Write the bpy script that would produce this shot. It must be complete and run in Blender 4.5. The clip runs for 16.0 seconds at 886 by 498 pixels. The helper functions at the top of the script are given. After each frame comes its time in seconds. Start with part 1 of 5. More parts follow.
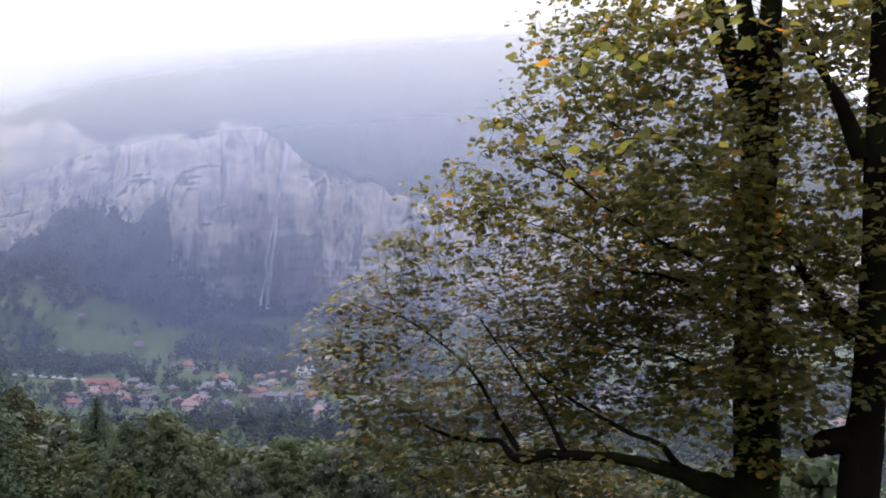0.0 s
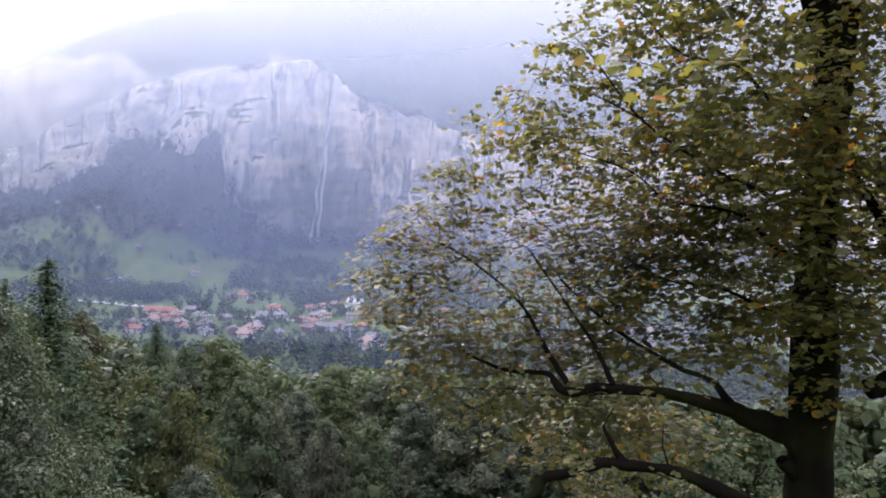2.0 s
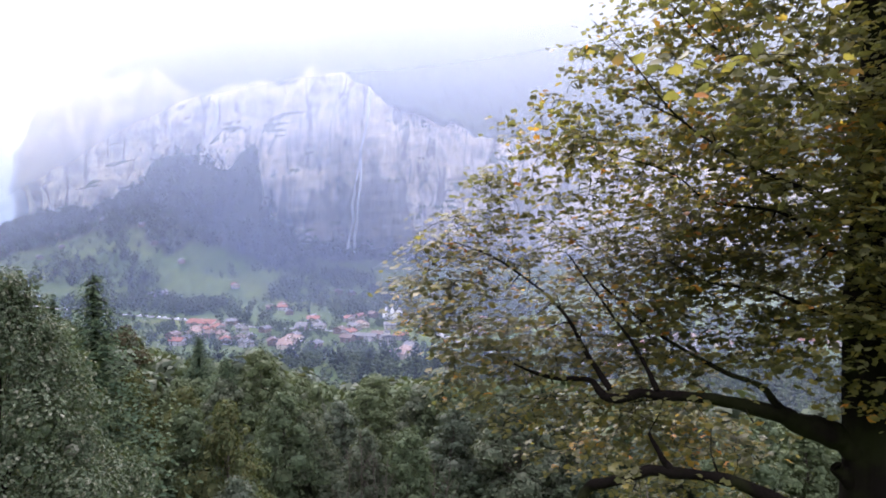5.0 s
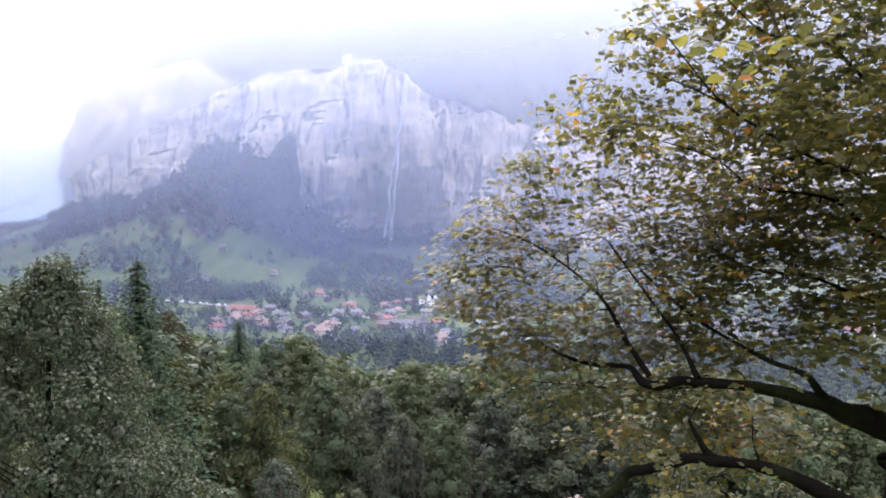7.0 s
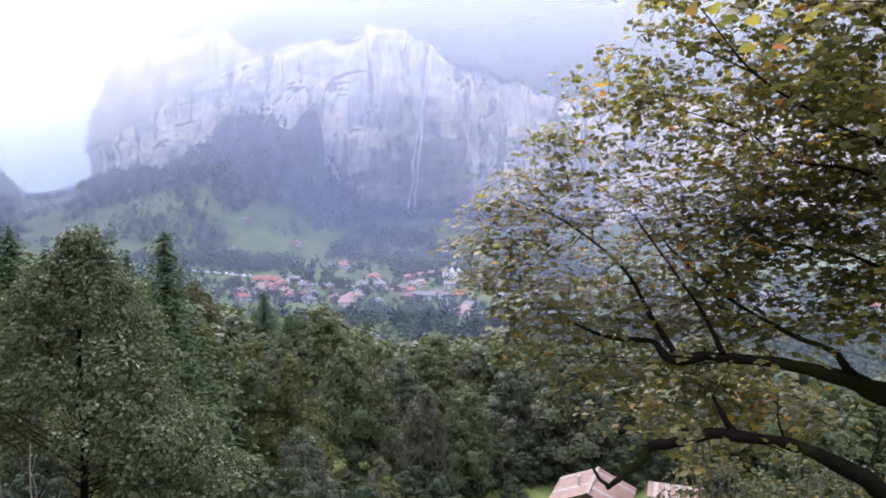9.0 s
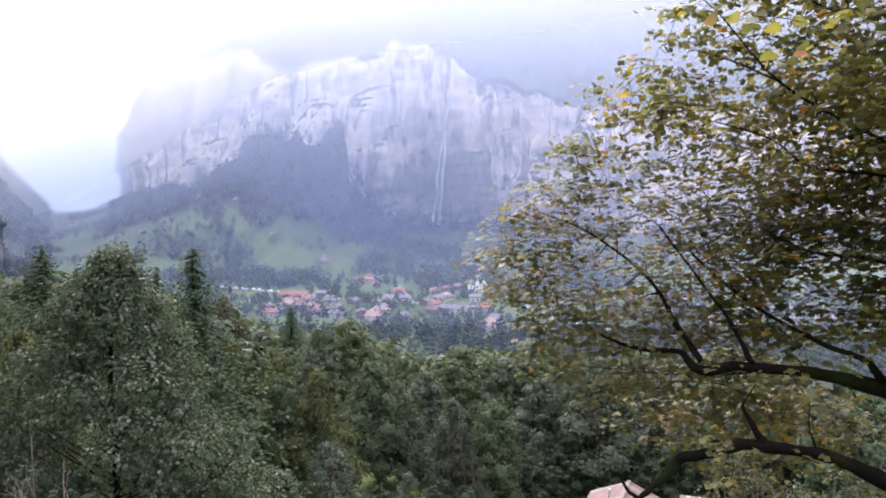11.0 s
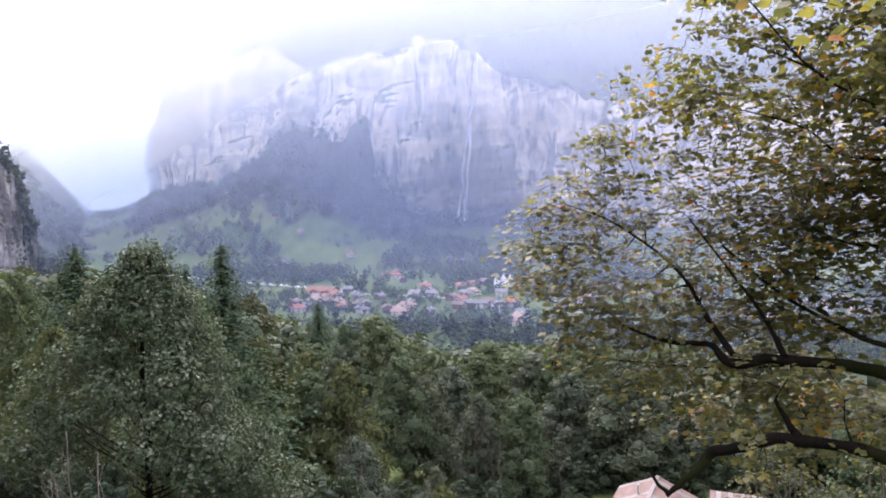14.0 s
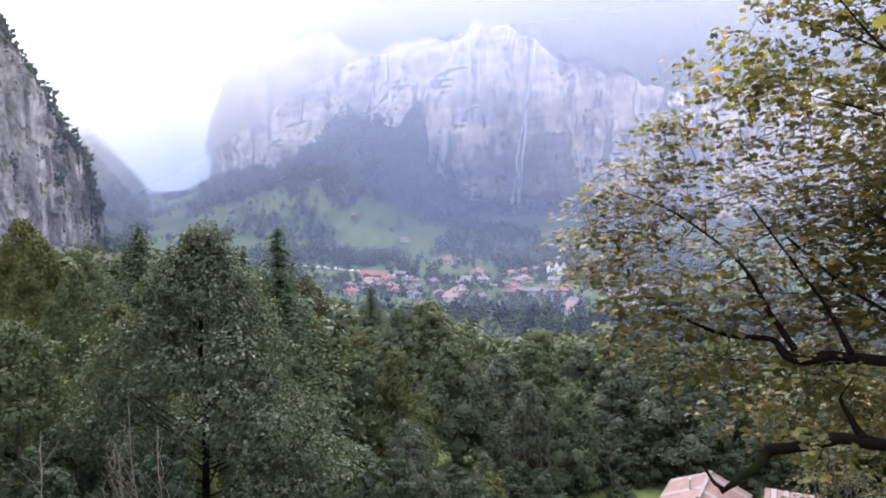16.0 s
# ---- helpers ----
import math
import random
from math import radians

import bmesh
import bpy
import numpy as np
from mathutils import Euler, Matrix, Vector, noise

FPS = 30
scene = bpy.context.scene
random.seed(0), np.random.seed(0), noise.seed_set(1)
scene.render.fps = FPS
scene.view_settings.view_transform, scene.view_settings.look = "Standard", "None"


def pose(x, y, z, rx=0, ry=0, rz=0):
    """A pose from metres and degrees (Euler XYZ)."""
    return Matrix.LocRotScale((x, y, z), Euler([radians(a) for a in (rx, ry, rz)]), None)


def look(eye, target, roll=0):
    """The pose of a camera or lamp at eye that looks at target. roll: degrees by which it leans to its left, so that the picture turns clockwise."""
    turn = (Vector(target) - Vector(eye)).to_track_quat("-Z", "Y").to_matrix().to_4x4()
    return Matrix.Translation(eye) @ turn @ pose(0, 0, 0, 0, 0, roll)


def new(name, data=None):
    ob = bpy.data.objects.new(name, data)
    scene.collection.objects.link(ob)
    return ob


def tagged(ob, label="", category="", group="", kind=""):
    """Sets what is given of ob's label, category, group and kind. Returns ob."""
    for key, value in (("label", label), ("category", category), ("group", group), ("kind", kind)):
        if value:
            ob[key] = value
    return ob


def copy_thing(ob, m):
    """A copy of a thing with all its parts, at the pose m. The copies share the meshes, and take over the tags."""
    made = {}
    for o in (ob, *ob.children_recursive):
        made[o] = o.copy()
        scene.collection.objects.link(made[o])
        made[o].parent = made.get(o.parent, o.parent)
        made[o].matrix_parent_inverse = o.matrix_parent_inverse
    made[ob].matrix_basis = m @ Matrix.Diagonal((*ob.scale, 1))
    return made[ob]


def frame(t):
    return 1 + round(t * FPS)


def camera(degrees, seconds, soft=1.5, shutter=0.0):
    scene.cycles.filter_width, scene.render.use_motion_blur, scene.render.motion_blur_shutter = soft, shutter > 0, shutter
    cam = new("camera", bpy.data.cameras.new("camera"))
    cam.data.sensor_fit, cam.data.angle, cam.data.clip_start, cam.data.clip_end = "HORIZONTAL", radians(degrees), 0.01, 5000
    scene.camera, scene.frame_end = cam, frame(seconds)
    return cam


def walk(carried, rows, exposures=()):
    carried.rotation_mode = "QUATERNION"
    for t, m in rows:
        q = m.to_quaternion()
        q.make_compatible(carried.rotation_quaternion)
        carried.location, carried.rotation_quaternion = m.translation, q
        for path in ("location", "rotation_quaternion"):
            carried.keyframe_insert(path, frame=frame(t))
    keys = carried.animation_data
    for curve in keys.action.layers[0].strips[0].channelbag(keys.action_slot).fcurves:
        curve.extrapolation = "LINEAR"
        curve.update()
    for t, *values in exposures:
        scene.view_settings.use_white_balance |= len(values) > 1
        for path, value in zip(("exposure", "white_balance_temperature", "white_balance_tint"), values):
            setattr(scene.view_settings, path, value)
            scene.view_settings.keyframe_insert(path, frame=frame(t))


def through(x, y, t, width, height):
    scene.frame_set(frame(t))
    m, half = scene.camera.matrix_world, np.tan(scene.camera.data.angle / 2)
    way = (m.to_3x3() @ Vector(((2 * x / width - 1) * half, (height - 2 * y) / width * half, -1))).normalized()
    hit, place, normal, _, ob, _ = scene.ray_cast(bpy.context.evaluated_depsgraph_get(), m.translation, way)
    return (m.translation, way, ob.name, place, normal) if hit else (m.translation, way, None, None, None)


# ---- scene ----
cam = camera(61.885, 16.0, soft=1.8)


def view(x, y, z, heading, up, lean):
    """A camera pose: metres, then degrees to the left, upwards, and of roll."""
    return pose(x, y, z, 90 + up, 0, heading) @ pose(0, 0, 0, 0, 0, lean)


walk(cam, [
    (0, view(0.009, -0.086, 130.045, -13.899, 1.818, 0.895)),
    (0.5, view(0.010, -0.076, 130.038, -12.889, 1.114, 0.896)),
    (1, view(0.010, -0.056, 130.032, -12.205, -1.119, 0.981)),
    (1.5, view(0.014, -0.021, 130.024, -10.825, -3.195, 1.179)),
    (2, view(0.016, -0.007, 130.016, -10.267, -3.307, 1.567)),
    (2.5, view(0.015, -0.010, 130.019, -9.169, -3.520, 0.461)),
    (3, view(0.018, -0.010, 130.012, -9.229, -3.192, 0.162)),
    (3.5, view(0.015, -0.008, 130.013, -8.947, -3.079, 0.364)),
    (4, view(0.008, 0.003, 130.019, -8.705, -2.921, 0.304)),
    (4.2, view(0.008, 0.021, 130.013, -8.394, -2.616, 0.311)),
    (6.3, view(-0.005, 0.007, 129.994, -6.645, -3.757, 0.564)),
    (6.5, view(-0.008, 0.004, 129.991, -6.567, -4.196, 0.851)),
    (7, view(-0.007, 0.006, 129.994, -4.628, -3.679, 0.201)),
    (7.5, view(-0.006, 0.008, 129.991, -4.144, -4.669, 0.234)),
    (8, view(-0.006, 0.016, 129.990, -4.111, -5.814, 0.129)),
    (8.5, view(-0.002, 0.024, 129.990, -3.851, -5.986, 0.419)),
    (9, view(-0.004, 0.027, 129.992, -2.831, -5.823, 0.445)),
    (9.5, view(-0.004, 0.019, 129.994, -1.422, -5.472, -0.175)),
    (9.7, view(-0.004, 0.010, 129.993, -1.137, -5.166, 0.463)),
    (11.8, view(0.003, -0.009, 129.993, -0.427, -4.783, -1.371)),
    (12, view(-0.005, -0.021, 129.990, -0.109, -5.075, -1.289)),
    (12.5, view(-0.007, -0.016, 129.988, 0.216, -5.913, -1.168)),
    (13, view(-0.002, -0.010, 129.986, 0.367, -4.945, -1.822)),
    (13.5, view(-0.024, 0.018, 129.989, -0.065, -4.473, -0.973)),
    (14, view(-0.004, 0.014, 129.981, 1.130, -5.158, -1.173)),
    (14.5, view(-0.006, 0.026, 129.982, 1.844, -5.482, -1.056)),
    (15, view(-0.007, 0.044, 129.980, 3.351, -5.918, -0.380)),
    (15.5, view(-0.006, 0.051, 129.980, 4.263, -6.045, -0.385)),
    (16, view(-0.007, 0.049, 129.974, 5.260, -6.162, -0.463)),
], exposures=[(0, 0.57, 6150, 24), (1, 0.8, 6150, 24), (2, 1.1, 6150, 24), (4, 1.36, 6150, 24), (16, 1.36, 6150, 24)])

# ---- light: a bright overcast sky with the sun behind thin cloud, ahead and to the south ----
SUN_UP, SUN_TURN = radians(48), radians(-16)
world = bpy.data.worlds.new("overcast_sky")
scene.world = world
world.use_nodes = True
wn, wl = world.node_tree.nodes, world.node_tree.links
wn.clear()
sky = wn.new("ShaderNodeTexSky")
sky.sky_type, sky.sun_disc = "NISHITA", False
sky.sun_elevation, sky.sun_rotation = SUN_UP, SUN_TURN
sky_bg = wn.new("ShaderNodeBackground")
sky_bg.inputs["Strength"].default_value = 0.12
cloud_bg = wn.new("ShaderNodeBackground")
cloud_bg.inputs["Color"].default_value = (1.0, 1.0, 1.0, 1)
cloud_bg.inputs["Strength"].default_value = 1.5
sky_mix = wn.new("ShaderNodeMixShader")
sky_mix.inputs[0].default_value = 0.8
sky_out = wn.new("ShaderNodeOutputWorld")
wl.new(sky.outputs[0], sky_bg.inputs["Color"])
wl.new(sky_bg.outputs[0], sky_mix.inputs[1])
wl.new(cloud_bg.outputs[0], sky_mix.inputs[2])
wl.new(sky_mix.outputs[0], sky_out.inputs["Surface"])
sun = new("sun", bpy.data.lights.new("sun", "SUN"))
sun.data.energy, sun.data.angle, sun.data.color = 3.6, radians(25), (1.0, 0.96, 0.9)
sun.matrix_world = look(Vector((math.sin(SUN_TURN) * math.cos(SUN_UP), math.cos(SUN_TURN) * math.cos(SUN_UP), math.sin(SUN_UP))) * 100, (0, 0, 0))

# ---- materials ----


class Nodes:
    """A short hand for building one node material."""

    def __init__(self, name):
        self.mat = bpy.data.materials.new(name)
        self.mat.use_nodes = True
        self.tree = self.mat.node_tree
        self.tree.nodes.clear()
        self.out = self.tree.nodes.new("ShaderNodeOutputMaterial")

    def put(self, socket, value):
        if isinstance(value, bpy.types.NodeSocket):
            self.tree.links.new(value, socket)
        elif isinstance(value, (tuple, list)) and len(value) == 3 and socket.type == "RGBA":
            socket.default_value = (*value, 1)
        else:
            socket.default_value = value

    def node(self, kind, **values):
        n = self.tree.nodes.new("ShaderNode" + kind)
        for key, value in values.items():
            self.put(n.inputs[key.replace("_", " ")], value)
        return n

    def place(self, scale=(1, 1, 1)):
        g = self.node("NewGeometry")
        m = self.node("Mapping", Vector=g.outputs["Position"], Scale=scale)
        return m.outputs[0]

    def local(self, scale=(1, 1, 1)):
        g = self.node("TexCoord")
        return self.node("Mapping", Vector=g.outputs["Object"], Scale=scale).outputs[0]

    def noise(self, vector, scale, detail=5.0, rough=0.6, distortion=0.0):
        return self.node("TexNoise", Vector=vector, Scale=scale, Detail=detail, Roughness=rough, Distortion=distortion).outputs[0]

    def ramp(self, fac, *stops):
        r = self.node("ValToRGB", Fac=fac)
        while len(r.color_ramp.elements) < len(stops):
            r.color_ramp.elements.new(0.5)
        for e, (pos, col) in zip(r.color_ramp.elements, stops):
            e.position = pos
            e.color = (*col, 1) if isinstance(col, tuple) else (col, col, col, 1)
        return r.outputs[0]

    def mix(self, fac, a, b, mode="MIX"):
        m = self.tree.nodes.new("ShaderNodeMix")
        m.data_type, m.blend_type = "RGBA", mode
        self.put(m.inputs[0], fac), self.put(m.inputs[6], a), self.put(m.inputs[7], b)
        return m.outputs[2]

    def math(self, op, a, b=0.0, clamp=False):
        m = self.tree.nodes.new("ShaderNodeMath")
        m.operation, m.use_clamp = op, clamp
        self.put(m.inputs[0], a), self.put(m.inputs[1], b)
        return m.outputs[0]

    def span(self, value, a, b, c=0.0, d=1.0, smooth=True):
        m = self.tree.nodes.new("ShaderNodeMapRange")
        m.interpolation_type = "SMOOTHSTEP" if smooth else "LINEAR"
        for k, v in zip(range(5), (value, a, b, c, d)):
            self.put(m.inputs[k], v)
        return m.outputs[0]

    def bump(self, height, strength, distance):
        return self.node("Bump", Height=height, Strength=strength, Distance=distance).outputs[0]

    def surface(self, colour, rough=0.8, normal=None, metal=0.0, spec=0.5, glow_through=0.0, through_tint=(1, 1, 1)):
        p = self.node("BsdfPrincipled", Roughness=rough, Metallic=metal)
        self.put(p.inputs["Base Color"], colour)
        p.inputs["Specular IOR Level"].default_value = spec
        if normal is not None:
            self.put(p.inputs["Normal"], normal)
        shader = p.outputs[0]
        if glow_through:
            t = self.node("BsdfTranslucent")
            self.put(t.inputs["Color"], self.mix(1.0, colour, through_tint, "MULTIPLY"))
            m = self.node("MixShader", Fac=glow_through)
            self.put(m.inputs[1], shader), self.put(m.inputs[2], t.outputs[0])
            shader = m.outputs[0]
        self.tree.links.new(shader, self.out.inputs["Surface"])
        return self.mat


def plain(name, a, b, scale=6.0, rough=0.8, bump=0.2, metal=0.0, spec=0.5, stretch=(1, 1, 1)):
    """Paint, wood, tin or stone: two tones in two scales of noise, with a fine relief."""
    n = Nodes(name)
    v = n.local(stretch)
    big, fine = n.noise(v, scale * 0.25), n.noise(v, scale * 2.0)
    both = n.math("ADD", n.math("MULTIPLY", big, 0.65), n.math("MULTIPLY", fine, 0.35))
    colour = n.ramp(both, (0.35, a), (0.65, b))
    return n.surface(colour, n.span(fine, 0.3, 0.7, rough - 0.1, min(rough + 0.1, 1)), n.bump(fine, bump, 0.02), metal, spec)


def leafy(name, stops, through=0.3, rough=0.5, spec=0.5):
    """Leaves: every leaf its own colour, with a little mottling and light that shines through."""
    n = Nodes(name)
    g = n.node("NewGeometry")
    whole = n.node("ObjectInfo").outputs["Random"]
    rnd = n.math("FRACT", n.math("ADD", g.outputs["Random Per Island"], whole))
    base = n.ramp(rnd, *stops)
    tone = n.noise(n.place(), 1.3, 3.0)
    base = n.mix(n.span(tone, 0.35, 0.7, 0.0, 0.35), base, n.mix(1.0, base, (0.55, 0.62, 0.6), "MULTIPLY"))
    base = n.mix(n.span(whole, 0.0, 1.0, 0.0, 0.55, False), base, n.mix(1.0, base, (1.12, 1.0, 0.75), "MULTIPLY"))
    return n.surface(base, rough, None, 0.0, spec, through, (1.3, 1.25, 0.5))


def limestone(name):
    n = Nodes(name)
    tall, wide, fine = n.place((0.05, 0.05, 0.008)), n.place((0.013, 0.013, 0.017)), n.place((0.11, 0.11, 0.06))
    streak, patch, grain = n.noise(tall, 1.0, 6.0, 0.62, 0.5), n.noise(wide, 1.0, 6.0, 0.62, 0.8), n.noise(fine, 1.0, 8.0, 0.7)
    rock = n.ramp(patch, (0.34, (0.46, 0.43, 0.41)), (0.45, (0.68, 0.61, 0.53)), (0.56, (0.86, 0.73, 0.55)), (0.7, (0.74, 0.65, 0.53)))
    rock = n.mix(n.span(streak, 0.5, 0.37, 0.0, 0.85), rock, (0.16, 0.155, 0.15))
    rock = n.mix(n.span(grain, 0.42, 0.7, 0, 0.55), rock, n.mix(1.0, rock, (0.62, 0.6, 0.57), "MULTIPLY"))
    soaked = n.node("Attribute")
    soaked.attribute_name = "wet"
    rock = n.mix(n.math("MULTIPLY", soaked.outputs["Fac"], 0.82), rock, n.mix(grain, (0.10, 0.10, 0.095), (0.21, 0.195, 0.175)))
    g = n.node("NewGeometry")
    up = n.node("SeparateXYZ", Vector=g.outputs["Normal"]).outputs[2]
    moss = n.mix(grain, (0.035, 0.05, 0.02), (0.08, 0.09, 0.035))
    ledge = n.span(n.math("ADD", up, n.math("MULTIPLY", n.math("SUBTRACT", grain, 0.5), 0.5)), 0.46, 0.6)
    return n.surface(n.mix(ledge, rock, moss), 0.9, n.bump(n.math("ADD", grain, streak), 0.8, 3.0), 0, 0.25)


def bedded_rock(name):
    """Grey rock in steep, slanting beds, with dark cracks, rusty stains and mossy ledges."""
    n = Nodes(name)
    g = n.node("NewGeometry")
    beds = n.node("Mapping", Vector=n.node("Mapping", Vector=g.outputs["Position"], Rotation=(0.5, 0.62, 0.3)).outputs[0], Scale=(0.16, 0.16, 0.022)).outputs[0]
    cracks, blocks, grain = n.noise(beds, 1.0, 6.0, 0.66, 0.8), n.noise(n.place((0.03, 0.03, 0.04)), 1.0, 5.0, 0.6), n.noise(n.place(), 0.35, 6.0, 0.7)
    rock = n.ramp(cracks, (0.34, (0.1, 0.102, 0.118)), (0.43, (0.23, 0.23, 0.245)), (0.52, (0.33, 0.315, 0.315)), (0.66, (0.4, 0.38, 0.37)))
    rock = n.mix(n.span(blocks, 0.45, 0.62, 0, 0.7), rock, n.mix(1.0, rock, (0.72, 0.66, 0.62), "MULTIPLY"))
    rock = n.mix(n.span(grain, 0.42, 0.7, 0, 0.5), rock, n.mix(1.0, rock, (0.6, 0.6, 0.6), "MULTIPLY"))
    up = n.node("SeparateXYZ", Vector=g.outputs["Normal"]).outputs[2]
    moss = n.mix(grain, (0.03, 0.042, 0.018), (0.075, 0.08, 0.035))
    ledge = n.span(n.math("ADD", up, n.math("MULTIPLY", n.math("SUBTRACT", blocks, 0.5), 1.8)), 0.16, 0.4)
    return n.surface(n.mix(ledge, rock, moss), 0.9, n.bump(n.math("ADD", grain, cracks), 0.9, 1.5), 0, 0.25)


def ground_cover(name):
    n = Nodes(name)
    p = n.place()
    fine, mid, wide = n.noise(p, 1.6, 6.0), n.noise(p, 0.05, 5.0), n.noise(p, 0.008, 4.0)
    grass = n.ramp(mid, (0.3, (0.05, 0.076, 0.026)), (0.6, (0.078, 0.105, 0.035)), (0.8, (0.12, 0.126, 0.05)))
    grass = n.mix(n.span(wide, 0.4, 0.65), grass, n.mix(1.0, grass, (0.75, 0.85, 0.8), "MULTIPLY"))
    grass = n.mix(n.span(fine, 0.35, 0.75, 0, 0.6), grass, n.mix(1.0, grass, (0.55, 0.6, 0.5), "MULTIPLY"))
    field = n.node("TexVoronoi", Vector=n.place((0.011, 0.02, 0.011)), Scale=1.0).outputs["Color"]
    grass = n.mix(1.0, grass, n.ramp(n.node("SeparateColor", Color=field).outputs[0], (0.0, (0.72, 0.82, 0.8)), (0.5, (1.0, 1.0, 1.0)), (1.0, (1.3, 1.15, 1.05))), "MULTIPLY")
    soil = n.mix(fine, (0.014, 0.022, 0.012), (0.042, 0.05, 0.026))
    wood = n.node("Attribute")
    wood.attribute_name = "wooded"
    return n.surface(n.mix(wood.outputs["Fac"], grass, soil), 0.95, n.bump(fine, 0.6, 0.15), 0, 0.2)


def forested(name):
    """A mountainside under dense forest, too far off to tell the trees apart."""
    n = Nodes(name)
    tops, stands, gaps = n.noise(n.place((0.09, 0.09, 0.05)), 1.0, 4.0, 0.7), n.noise(n.place(), 0.012, 4.0), n.noise(n.place((0.01, 0.01, 0.02)), 1.0, 5.0, 0.65)
    dark = n.ramp(tops, (0.3, (0.012, 0.02, 0.012)), (0.6, (0.03, 0.046, 0.024)), (0.8, (0.05, 0.066, 0.03)))
    dark = n.mix(n.span(stands, 0.4, 0.62, 0, 0.7), dark, n.mix(1.0, dark, (1.5, 1.35, 1.0), "MULTIPLY"))
    bare = n.mix(tops, (0.16, 0.155, 0.14), (0.3, 0.285, 0.26))
    return n.surface(n.mix(n.span(gaps, 0.68, 0.76), dark, bare), 0.95, n.bump(tops, 1.0, 9.0), 0, 0.1)


def maple_leaves(name):
    """Autumn leaves in sprays of like colour: olive, yellow-green, greyish, some orange and russet."""
    n = Nodes(name)
    g, whole = n.node("NewGeometry"), n.node("ObjectInfo").outputs["Random"]
    own_tone = n.math("FRACT", n.math("ADD", g.outputs["Random Per Island"], whole))
    spray = n.span(n.noise(n.place(), 2.6, 3.0), 0.3, 0.7, 0.0, 1.0, False)
    fac = n.math("ADD", n.math("MULTIPLY", own_tone, 0.6), n.math("MULTIPLY", spray, 0.4))
    base = n.ramp(fac, (0.1, (0.052, 0.054, 0.025)), (0.4, (0.09, 0.089, 0.034)), (0.62, (0.135, 0.123, 0.04)), (0.78, (0.18, 0.144, 0.038)), (0.85, (0.33, 0.19, 0.03)), (0.91, (0.4, 0.15, 0.022)), (1.0, (0.17, 0.075, 0.036)))
    pale = n.noise(n.place(), 55.0, 2.0)
    base = n.mix(n.span(pale, 0.5, 0.75, 0, 0.3), base, n.mix(1.0, base, (1.5, 1.45, 1.3), "MULTIPLY"))
    return n.surface(base, 0.5, n.bump(pale, 0.3, 0.004), 0.0, 0.32, 0.6, (1.2, 1.25, 0.75))


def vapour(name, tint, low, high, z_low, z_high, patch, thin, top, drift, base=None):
    """Thin mist and painted haze: a tinted sheet, mostly clear, denser with height and southwards, torn by noise; it
    scatters light to both sides.
    """
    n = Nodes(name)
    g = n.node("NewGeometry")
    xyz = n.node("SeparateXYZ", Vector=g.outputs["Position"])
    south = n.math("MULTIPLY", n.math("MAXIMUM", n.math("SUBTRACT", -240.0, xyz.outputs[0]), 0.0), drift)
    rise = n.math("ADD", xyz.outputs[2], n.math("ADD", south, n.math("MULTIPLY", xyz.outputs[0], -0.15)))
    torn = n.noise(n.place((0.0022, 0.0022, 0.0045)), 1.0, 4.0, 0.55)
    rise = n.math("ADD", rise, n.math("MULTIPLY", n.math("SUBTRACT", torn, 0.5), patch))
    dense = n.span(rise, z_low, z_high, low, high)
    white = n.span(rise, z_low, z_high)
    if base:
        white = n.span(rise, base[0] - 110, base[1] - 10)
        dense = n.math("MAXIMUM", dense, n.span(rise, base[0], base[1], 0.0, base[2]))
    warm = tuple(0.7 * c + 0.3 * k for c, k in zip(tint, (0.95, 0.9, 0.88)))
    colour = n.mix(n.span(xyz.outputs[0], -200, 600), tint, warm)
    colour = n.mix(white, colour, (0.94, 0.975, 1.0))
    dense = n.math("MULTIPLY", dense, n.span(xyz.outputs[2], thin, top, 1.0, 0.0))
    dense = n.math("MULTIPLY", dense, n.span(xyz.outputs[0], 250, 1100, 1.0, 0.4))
    a, b, c = n.node("BsdfDiffuse"), n.node("BsdfTranslucent"), n.node("BsdfTransparent")
    n.put(a.inputs["Color"], colour), n.put(b.inputs["Color"], colour)
    m = n.node("MixShader", Fac=0.7)
    n.put(m.inputs[1], a.outputs[0]), n.put(m.inputs[2], b.outputs[0])
    k = n.node("MixShader", Fac=dense)
    n.put(k.inputs[1], c.outputs[0]), n.put(k.inputs[2], m.outputs[0])
    n.tree.links.new(k.outputs[0], n.out.inputs["Surface"])
    return n.mat


def falling_water(name):
    n = Nodes(name)
    threads = n.noise(n.place((0.5, 0.5, 0.02)), 1.0, 5.0, 0.7)
    d, c = n.node("BsdfDiffuse", Color=(0.9, 0.92, 0.95)), n.node("BsdfTransparent")
    k = n.node("MixShader", Fac=n.span(threads, 0.35, 0.62, 0.45, 1.0))
    n.put(k.inputs[1], c.outputs[0]), n.put(k.inputs[2], d.outputs[0])
    n.tree.links.new(k.outputs[0], n.out.inputs["Surface"])
    return n.mat


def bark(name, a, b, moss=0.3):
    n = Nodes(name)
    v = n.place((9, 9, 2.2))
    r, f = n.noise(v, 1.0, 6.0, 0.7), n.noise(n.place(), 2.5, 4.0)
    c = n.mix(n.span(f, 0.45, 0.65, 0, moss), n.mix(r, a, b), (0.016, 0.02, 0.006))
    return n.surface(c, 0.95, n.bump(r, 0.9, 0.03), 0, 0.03)


